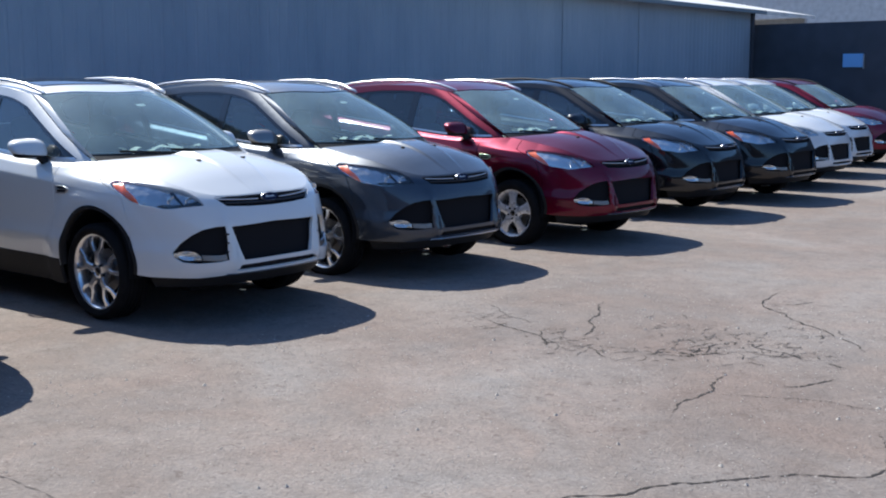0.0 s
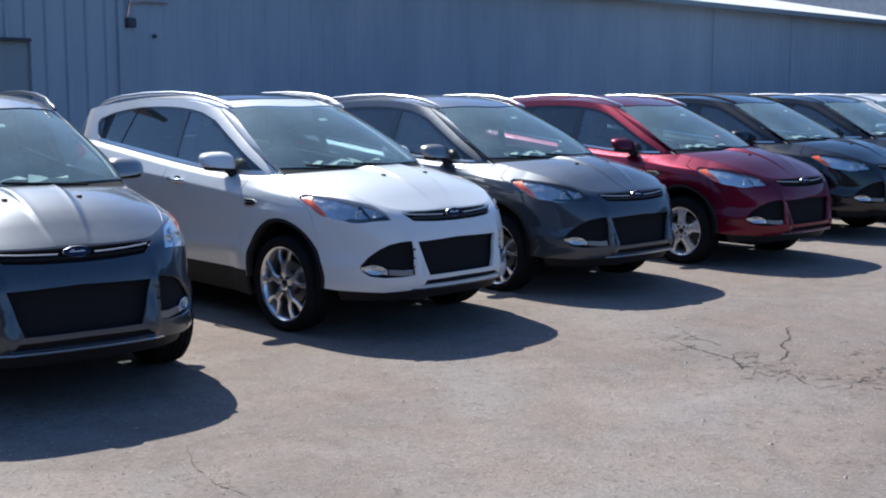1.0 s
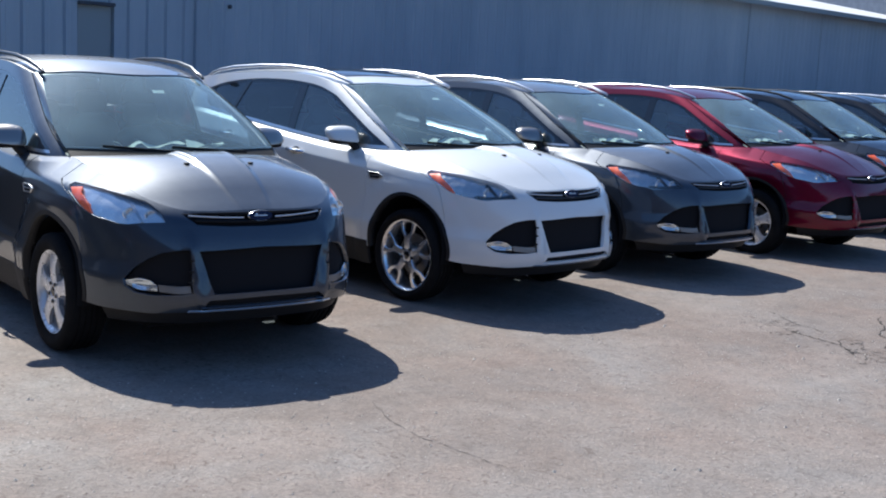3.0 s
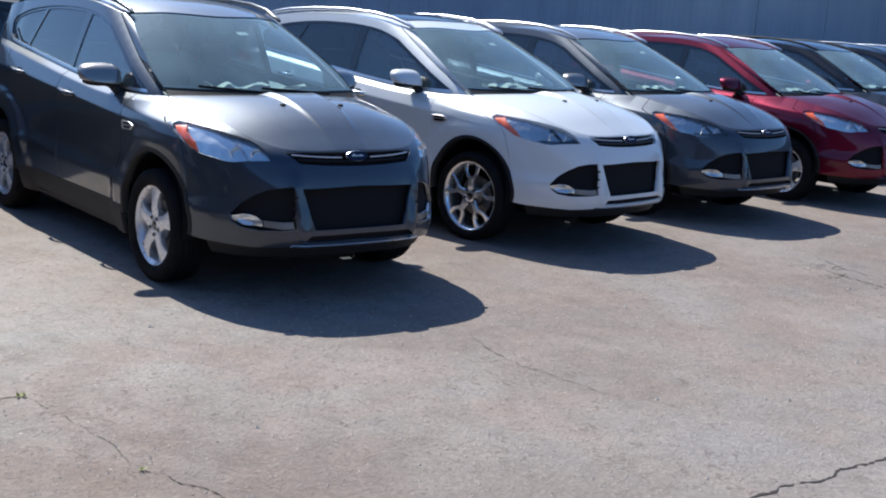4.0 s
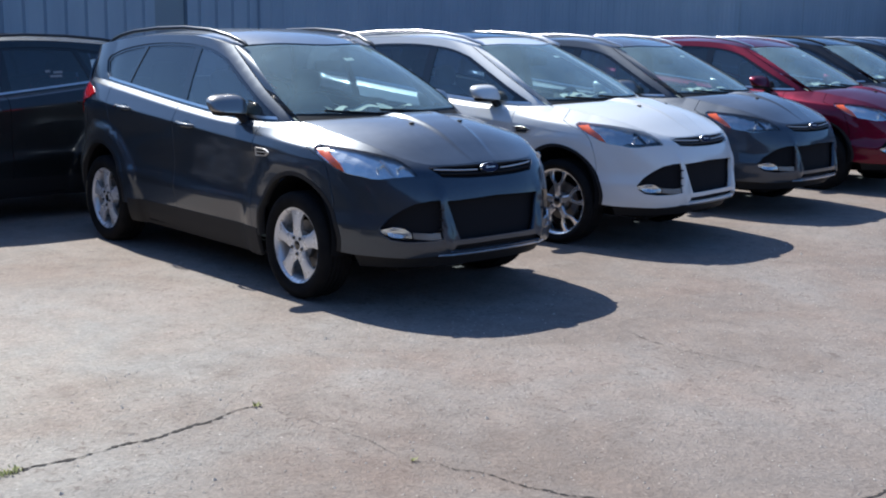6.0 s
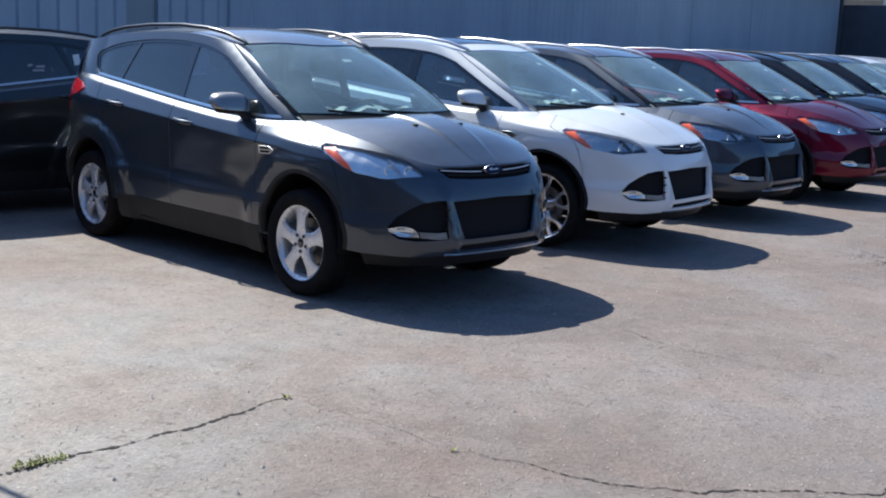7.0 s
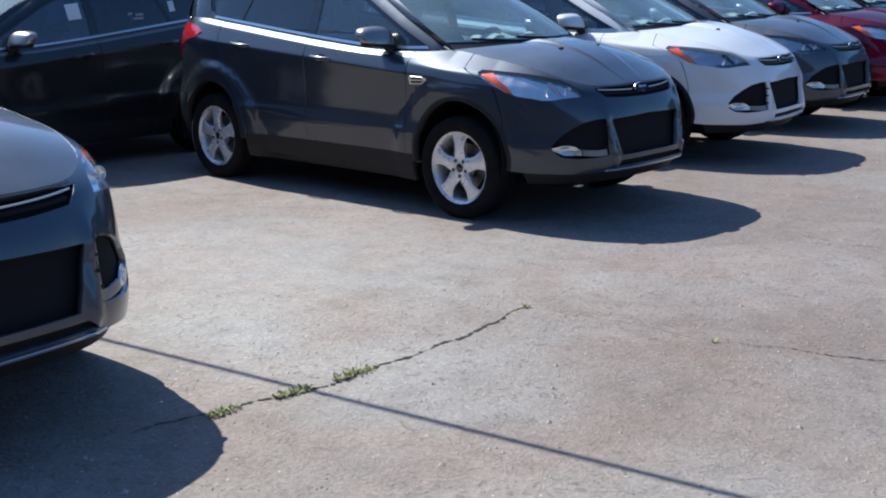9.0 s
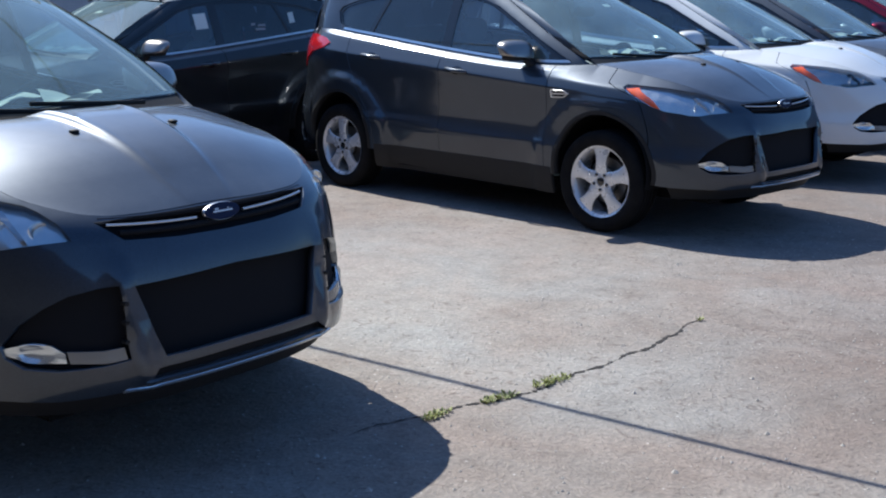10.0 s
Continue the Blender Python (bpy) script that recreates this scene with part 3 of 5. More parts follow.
def hood(b, a):
    """a from the base of the windshield (0) to the nose (1)."""
    b, a = np.asarray(b, float), np.asarray(a, float)
    cr = body(np.array(s_at_x(1.05)), brim(np.array(s_at_x(1.05))))
    rear = np.stack([1.330 + (cr[0] - 1.330) * np.abs(b) ** 2.4, cr[1] * b, 1.133 + (cr[2] - 1.133) * np.abs(b) ** 3], axis=-1)
    sf = s_at_y(0.47)
    front = body(b * sf, brim(b * sf))
    s0, s1 = s_at_x(1.05), sf
    sa = s0 + (s1 - s0) * a
    left = body(sa, brim(sa))
    right = left * np.array([1, -1, 1])
    t = ((b + 1) / 2)[..., None]
    aa = a[..., None]
    c00, c10 = cr * np.array([1, -1, 1]), cr
    f1 = body(np.array(sf), brim(np.array(sf)))
    c11, c01 = f1, f1 * np.array([1, -1, 1])
    p = rear * (1 - aa) + front * aa + right * (1 - t) + left * t - (c00 * (1 - t) * (1 - aa) + c10 * t * (1 - aa) + c01 * (1 - t) * aa + c11 * t * aa)
    crown = 0.044 * np.sin(math.pi * np.clip(a, 0, 1) ** 1.05) ** 1.2 * (1 - np.abs(b) ** 2.6)
    line = np.abs(b) - (0.255 - 0.07 * a)
    ridge = (0.019 / (1 + np.exp(line / 0.010)) + 0.004 * np.exp(-((line + 0.02) / 0.025) ** 2)) * np.clip((1 - a) * 1.6, 0, 1) * np.clip(a * 5 + 0.3, 0, 1)
    p[..., 2] += crown + ridge
    return p


def hatch(b, a):
    """a from the roof (0) to the bumper (1)."""
    b, a = np.asarray(b, float), np.asarray(a, float)
    top = roof(b * 0.98, np.ones_like(b))
    yb = 0.80
    sb = np.array([s_at_back_y(yb * abs(q)) for q in np.ravel(b)]).reshape(b.shape)
    low = body(sb, np.full(b.shape, 1.24))
    low[..., 1] = np.abs(low[..., 1]) * np.sign(b + 1e-9)
    aa = a[..., None]
    p = top * (1 - aa) + low * aa
    p[..., 0] -= 0.05 * 4 * a * (1 - a)
    return p


def lamp_shell(s, z):
    """The bright shell behind a headlight lens: it leans back under the lens's upper edge."""
    p = body(s, z)
    deep = 0.24 * np.clip(np.asarray(z, float) - 0.815, 0, 0.16)
    return p - np.stack([0.020 + deep, 0.4 * deep * np.sign(p[..., 1]), 0 * deep], axis=-1)


def Y(*pts):
    """Outline points on the front, by half width and height."""
    return [(s_at_y(y), z) for y, z in pts]


def XZ(*pts):
    return [(s_at_x(x), z) for x, z in pts]


def arch(cx, r, a0, a1, n=18):
    return [(cx + r * math.cos(radians(a0 + (a1 - a0) * k / n)), ARCH_Z + r * math.sin(radians(a0 + (a1 - a0) * k / n))) for k in range(n + 1)]


def along(f, x0, x1, n=14):
    return [(x0 + (x1 - x0) * k / n, float(f(x0 + (x1 - x0) * k / n))) for k in range(n + 1)]


ARCH_R = 0.395
HEADLIGHT = (Y((0.532, 0.838), (0.60, 0.834), (0.655, 0.828), (0.705, 0.817), (0.738, 0.817), (0.765, 0.828)) + XZ((1.82, 0.840), (1.742, 0.866), (1.69, 0.900), (1.648, 0.930), (1.605, 0.954), (1.580, 0.982), (1.605, 0.999), (1.75, 0.993), (1.90, 0.984), (2.0, 0.972), (2.07, 0.958), (2.126, 0.940))
             + [(0.597, 0.922), (0.562, 0.888)])
AMBER_LENS = [(1.220, 0.976), (1.125, 0.984), (1.045, 0.905), (1.030, 0.850), (1.078, 0.868), (1.140, 0.915), (1.185, 0.945)]
FOG = Y((0.432, 0.462), (0.50, 0.452), (0.62, 0.446), (0.69, 0.456), (0.722, 0.490), (0.726, 0.525), (0.695, 0.588), (0.64, 0.640), (0.58, 0.676), (0.50, 0.693), (0.447, 0.697), (0.440, 0.60))
GRILLE = Y((-0.318, 0.452), (0.318, 0.452), (0.395, 0.688), (0, 0.70), (-0.395, 0.688))
SLOT = Y((-0.40, 0.380), (0, 0.376), (0.40, 0.380), (0.35, 0.420), (0, 0.424), (-0.35, 0.420))
UPPER = Y((-0.45, 0.884), (-0.385, 0.826), (-0.2, 0.814), (0, 0.810), (0.2, 0.814), (0.385, 0.826), (0.45, 0.884), (0.3, 0.887), (0, 0.888), (-0.3, 0.887))


def flip(poly):
    return [(-s, z) for s, z in poly][::-1]


def put_panel(name, surface, outer, material, holes=(), side=1, **kw):
    data = panel(surface, outer, holes, **kw)
    if side < 0:
        data = mirrored(data)
    return make_mesh(name, data[0], data[1], material, data[2])


def flank(x, z):
    """The left side by x and height."""
    return body(np.interp(-np.asarray(x, float), -_refx, _s), z)


def brim_x(x):
    return float(brim(s_at_x(x)))


CREASE = [lambda x, d=d: crease(np.clip(x, -2.0, 1.7)) + d for d in (-0.020, -0.007, 0.002, 0.011, 0.024, 0.048, 0.058, 0.068, 0.080)]
WAIST = [lambda x, d=d: brim(np.interp(-np.asarray(x, float), -_refx, _s)) - d for d in (0.006, 0.016, 0.024, 0.030, 0.037)]
RIDGES = [lambda a, k=k, d=d: k * (0.255 - 0.07 * a + d) for k in (-1, 1) for d in (-0.06, -0.035, -0.018, 0.0, 0.018, 0.04)]
# outlines on the left side, by x and height
FENDER = ([(0.875, 0.36)] + [(0.93, 0.36)] + arch(AXLE, ARCH_R, 189, 30, 22) + [(1.69, 0.66), (1.675, 0.80), (1.66, 0.90), (1.625, 0.930), (1.54, 0.966), (1.44, 1.004)]
          + along(brim_x, 1.43, 0.875, 10))
FRONT_DOOR = [(0.868, 0.36)] + along(brim_x, 0.868, -0.19, 16) + [(-0.19, 0.36)]
REAR_DOOR = ([(-0.197, 0.36)] + along(brim_x, -0.197, -1.27, 16) + [(-1.25, 1.12), (-1.20, 0.98), (-1.11, 0.83), (-0.99, 0.68), (-0.92, 0.55), (-0.895, 0.36)])
QUARTER = ([(-0.902, 0.36), (-0.927, 0.55), (-0.997, 0.68), (-1.117, 0.835), (-1.207, 0.985), (-1.257, 1.12)]
           + along(brim_x, -1.277, -1.84, 8) + [(-1.86, 1.16), (-1.88, 1.02), (-1.90, 0.80), (-1.745, 0.70)] + arch(-AXLE, ARCH_R, 150, -9, 22))
WINDOW_TOP = hermite([-1.52, -1.35, -1.0, -0.6, -0.3, 0.03, 0.24], [1.468, 1.518, 1.572, 1.592, 1.586, 1.548, 1.488])


def sill(x):
    return float(base_z(x)) + 0.022


def window_top(x):
    return float(WINDOW_TOP(x))


OPENING = [(0.98, sill(0.98))] + along(window_top, 0.235, -1.49, 22) + [(-1.515, 1.44), (-1.475, 1.35), (-1.42, sill(-1.42) + 0.006)] + along(sill, -1.36, 0.98, 15)[:-1]
PANE_FRONT = [(0.79, sill(0.79) + 0.012), (0.79, 1.180), (0.205, window_top(0.205) - 0.026)] + along(lambda x: window_top(x) - 0.02, 0.15, -0.165, 6) + [(-0.165, sill(-0.165) + 0.012)]
PANE_REAR = along(lambda x: window_top(x) - 0.02, -0.255, -0.93, 8) + [(-1.06, sill(-1.06) + 0.012)] + [(-0.255, sill(-0.255) + 0.012)]
PANE_QUARTER = along(lambda x: window_top(x) - 0.02, -0.985, -1.46, 6) + [(-1.487, 1.43), (-1.452, 1.352), (-1.395, sill(-1.395) + 0.018), (-1.105, sill(-1.105) + 0.012)]


def a_front(z):
    """The front edge of the window band."""
    k = (z - 1.096) / (1.575 - 1.096)
    return 1.125 + (0.20 - 1.125) * k


CABIN = ([(a_front(1.106), 1.106 - 0.005)] + [(a_front(1.106 + 0.467 * k / 8), 1.106 + 0.467 * k / 8) for k in range(1, 9)]
         + along(edge_z, 0.19, -1.80, 18) + [(-1.86, 1.44), (-1.88, 1.33)] + along(lambda x: float(base_z(x)) + 0.001, -1.86, 1.125, 28))


def glass_edge(a):
    """How far out the windshield reaches."""
    return np.interp(np.asarray(a, float), [0, 0.1, 0.25, 0.55, 0.83, 1], [0.985, 1.01, 1.03, 1.005, 0.97, 0.955])


def glass_outline(a0, a1, inset=0.0):
    up = [(float(glass_edge(a0 + (a1 - a0) * k / 8)) - inset, a0 + (a1 - a0) * k / 8) for k in range(9)]
    return up + [(-b, a) for b, a in up[::-1]]


def pillar(k, a):
    """The face of the windshield pillar between the glass (0) and the side (1)."""
    k, a = np.asarray(k, float), np.asarray(a, float)
    p0 = windshield(glass_edge(a), a)
    z = 1.100 + (edge_z(0.20) - 1.100) * a
    p1 = cabin(1.125 + (0.20 - 1.125) * a, z)
    kk = k[..., None]
    p = p0 * (1 - kk) + p1 * kk
    bul = 0.004 * 4 * k * (1 - k)
    return p + np.stack([bul * 0.5, bul * 0.6, bul * 0.5], axis=-1)


def smooth_mesh(name, data, material, angle=40):
    me = make_mesh(name, data[0], data[1], material)
    bm = bmesh.new()
    bm.from_mesh(me)
    bpy.data.meshes.remove(me)
    return from_bm(name, bm, material, angle=angle)


def bars(name, boxes, material, bevel=0.004):
    bm = bmesh.new()
    for b in boxes:
        box_bm(bm, *b, bevel)
    return from_bm(name, bm, material, angle=35)


# ---- wheels ----
def spoke_mesh(name, sections, material, grow=1.09):
    """A bar of trapezoid section along the radius (x), face towards y: rows of (radius, shift in z, half width, face y, depth)."""
    verts, faces = [], []
    for r, sh, hw, fy, dp in sections:
        r, sh, hw = r * grow, sh * grow, hw * grow
        verts += [(r, fy - 0.006, sh - hw), (r, fy, sh - hw * 0.72), (r, fy, sh + hw * 0.72), (r, fy - 0.006, sh + hw), (r, fy - dp, sh + hw * 0.8), (r, fy - dp, sh - hw * 0.8)]
    for i in range(len(sections) - 1):
        for k in range(6):
            faces.append((i * 6 + k, i * 6 + (k + 1) % 6, i * 6 + 6 + (k + 1) % 6, i * 6 + 6 + k))
    faces += [tuple(range(6)), tuple(range(len(sections) * 6 - 6, len(sections) * 6))]
    return smooth_mesh(name, (verts, faces), material, 30)


def tyre_mesh(rim_r):
    p = [(rim_r, -0.085), (rim_r + 0.02, -0.105), ((rim_r + TYRE_R) / 2 + 0.01, -0.118), (TYRE_R - 0.022, -0.112), (TYRE_R - 0.006, -0.098), (TYRE_R, -0.075)]
    for y in (-0.05, -0.015, 0.02, 0.055):
        p += [(TYRE_R, y - 0.006), (TYRE_R - 0.008, y - 0.004), (TYRE_R - 0.008, y + 0.004), (TYRE_R, y + 0.006)]
    p += [(TYRE_R, 0.075), (TYRE_R - 0.006, 0.098), (TYRE_R - 0.022, 0.112), ((rim_r + TYRE_R) / 2 + 0.012, 0.118), ((rim_r + TYRE_R) / 2, 0.1195), (rim_r + 0.02, 0.107), (rim_r + 0.004, 0.094), (rim_r, 0.085)]
    return smooth_mesh("tyre", lathe(p, 64), RUBBER, 35)


def rim_mesh(rim_r, material):
    p = [(rim_r + 0.008, -0.09), (rim_r - 0.012, -0.085), (rim_r - 0.02, -0.05), (rim_r - 0.028, 0.03), (rim_r - 0.02, 0.066), (rim_r - 0.010, 0.084), (rim_r + 0.004, 0.096), (rim_r + 0.011, 0.098), (rim_r + 0.012, 0.090)]
    return smooth_mesh("rim", lathe(p, 64), material, 35)


def disc_mesh():
    p = [(0.07, -0.02), (0.155, -0.02), (0.155, 0.004), (0.09, 0.004), (0.085, 0.03), (0.0, 0.03)]
    return smooth_mesh("brake_disc", lathe(p, 40), DISC, 30)


def hub_mesh(material, r=0.062, y=0.086):
    p = [(r + 0.006, 0.03), (r, y - 0.01), (r - 0.01, y - 0.002), (0.034, y + 0.002), (0.03, y - 0.004), (0.0, y - 0.004)]
    return smooth_mesh("hub", lathe(p, 40), material, 30)


def build_wheel(parent, x, side, sport):
    rim_r = 0.262 if sport else 0.236
    tag = "sport" if sport else "plain"
    material = WHEELCHROME if sport else ALLOY
    holder = part("wheel", shared(f"tyre_{tag}", lambda: tyre_mesh(rim_r)), parent, "black tyre on a bright alloy rim")
    holder.matrix_basis = pose(x, side * 0.79, HUB, 0, 0, 0 if side > 0 else 180)
    part("rim", shared(f"rim_{tag}", lambda: rim_mesh(rim_r, material)), holder, "polished ten-spoke alloy rim" if sport else "silver five-spoke alloy rim")
    part("brake_disc", shared("disc", disc_mesh), holder)
    part("hub", shared(f"hub_{tag}", lambda: hub_mesh(material, 0.064 if sport else 0.080)), holder)
    part("hub_cap", shared("cap", lambda: smooth_mesh("cap", lathe([(0.029, 0.078), (0.028, 0.087), (0.022, 0.090), (0, 0.091)], 24), GLOSSBLACK)), holder)
    nut = shared("nut", lambda: smooth_mesh("nut", lathe([(0.0125, 0.07), (0.0125, 0.0925), (0.009, 0.0955), (0, 0.0955)], 6), GLOSSBLACK, 20))
    if sport:
        stem = shared("stem", lambda: spoke_mesh("spoke", [(0.045, 0, 0.030, 0.086, 0.04), (0.09, 0, 0.023, 0.092, 0.035), (0.14, 0, 0.026, 0.093, 0.03)], WHEELCHROME))
        arm = [shared(f"arm{d}", lambda d=d: spoke_mesh("spoke", [(0.122, d * 0.010, 0.019, 0.0915, 0.03), (0.148, d * 0.034, 0.015, 0.092, 0.028), (0.175, d * 0.050, 0.014, 0.091, 0.027), (0.205, d * 0.056, 0.016, 0.088, 0.026), (0.236, d * 0.060, 0.030, 0.084, 0.03)], WHEELCHROME)) for d in (-1, 1)]
        forms = [stem] + arm
    else:
        forms = [shared("broad", lambda: spoke_mesh("spoke", [(0.04, 0, 0.046, 0.086, 0.04), (0.078, 0, 0.043, 0.090, 0.038), (0.11, 0, 0.037, 0.093, 0.034), (0.15, 0, 0.041, 0.092, 0.03), (0.183, 0, 0.054, 0.088, 0.03), (0.211, 0, 0.078, 0.083, 0.03)], ALLOY))]
    for k in range(5):
        for f in forms:
            part("spoke", f, holder).matrix_basis = pose(0, 0, 0, 0, 72 * k + 54, 0)
        q = radians(72 * k + 18)
        part("wheel_nut", nut, holder).matrix_basis = pose(0.056 * math.cos(q), -0.002 if sport else 0.0, -0.056 * math.sin(q))
    return holder


def seat_mesh():
    v, f = [], []

    def add(d):
        n = len(v)
        v.extend(d[0])
        f.extend([tuple(q + n for q in p) for p in d[1]])
    add(blob((0.02, 0, 0.52), (0.27, 0.25, 0.10), 4))
    add(blob((-0.30, 0, 0.88), (0.10, 0.24, 0.34), 3.4, shape=lambda p: Vector((p.x - p.z * 0.9, p.y * (1 - 0.14 * max(0, p.z)), p.z))))
    return smooth_mesh("seat", (v, f), SEAT, 60)


def steering_mesh():
    bm = bmesh.new()
    R, r = 0.185, 0.016
    rings = []
    for i in range(32):
        w = 2 * math.pi * i / 32
        rings.append([bm.verts.new(((R + r * math.cos(q)) * math.cos(w), (R + r * math.cos(q)) * math.sin(w), r * math.sin(q))) for q in [2 * math.pi * k / 8 for k in range(8)]])
    for i in range(32):
        for k in range(8):
            bm.faces.new((rings[i][k], rings[i][(k + 1) % 8], rings[(i + 1) % 32][(k + 1) % 8], rings[(i + 1) % 32][k]))
    box_bm(bm, -0.18, 0.18, -0.03, 0.03, -0.02, 0.015, 0.01)
    box_bm(bm, -0.03, 0.03, -0.18, 0.0, -0.02, 0.015, 0.01)
    return from_bm("steering_wheel", bm, PLASTIC, angle=40)


def dash_mesh():
    prof = [(1.16, 1.06), (0.95, 1.075), (0.72, 1.06), (0.62, 1.02), (0.60, 0.90), (0.66, 0.84), (1.16, 0.86)]
    verts, faces = [], []
    ys = np.linspace(-0.73, 0.73, 17)
    for y in ys:
        hump = 0.035 * math.exp(-((y - 0.37) / 0.2) ** 2)
        for i, (x, z) in enumerate(prof):
            verts.append((x - (0.20 * (y / 0.73) ** 2 if i < 2 else 0), y, z + (hump if 1 < i < 4 else 0) - 0.03 * (abs(y) / 0.73) ** 4))
    k = len(prof)
    for i in range(len(ys) - 1):
        for q in range(k):
            faces.append((i * k + q, i * k + (q + 1) % k, i * k + k + (q + 1) % k, i * k + k + q))
    faces += [tuple(range(k)), tuple(range(len(verts) - k, len(verts)))]
    return smooth_mesh("dashboard", (verts, faces), BEIGE, 50)


def badge_mesh(w, h, depth, material, x=0.0, n=40):
    verts, faces = [], []
    rows = [(1.0, 0.0), (1.0, depth * 0.6), (0.94, depth), (0.0, depth * 1.1)]
    for f, d in rows:
        for k in range(n):
            q = 2 * math.pi * k / n
            verts.append((x + d, math.cos(q) * w * f, math.sin(q) * h * f))
    for i in range(len(rows) - 1):
        for k in range(n):
            faces.append((i * n + k, i * n + (k + 1) % n, i * n + n + (k + 1) % n, i * n + n + k))
    return smooth_mesh("badge", (verts, faces), material, 30)


def rail_points(side):
    xs = [0.30, 0.27, 0.20, 0.08, -0.15, -0.5, -0.9, -1.25, -1.45, -1.56, -1.62]
    hs = [-0.012, 0.004, 0.022, 0.034, 0.034, 0.035, 0.036, 0.034, 0.024, 0.006, -0.012]
    out = []
    for x, h in zip(xs, hs):
        e = float(edge_z(min(x, 0.2)))
        y = float(cabin(np.array(min(x, 0.2)), np.array(e))[1]) - 0.035
        out.append((x, side * y, e + 0.018 + h))
    return out


def paper_mesh():
    """Three limp sheets lying on the dashboard."""
    bm = bmesh.new()
    n = 10
    for x, y, deg, w, h in ((0.80, 0.02, 12, 0.28, 0.22), (0.84, 0.32, -20, 0.24, 0.18), (0.90, -0.24, 30, 0.17, 0.12)):
        q = radians(deg)
        grid = []
        for i in range(n + 1):
            for j in range(n + 1):
                u, v = i / n - 0.5, j / n - 0.5
                px, py = x + u * h * math.cos(q) - v * w * math.sin(q), y + u * h * math.sin(q) + v * w * math.cos(q)
                curl = 0.014 * math.sin(4.1 * u + 5.3 * v + deg) + 0.05 * (u * v) + 0.05 * max(0.0, abs(v) - 0.3)
                grid.append(bm.verts.new((px, py, 1.156 + curl - 0.02 * max(0.0, px - 0.85))))
        for i in range(n):
            for j in range(n):
                k = i * (n + 1) + j
                bm.faces.new((grid[k], grid[k + 1], grid[k + n + 2], grid[k + n + 1]))
    return from_bm("paper", bm, PAPER, smooth=True)


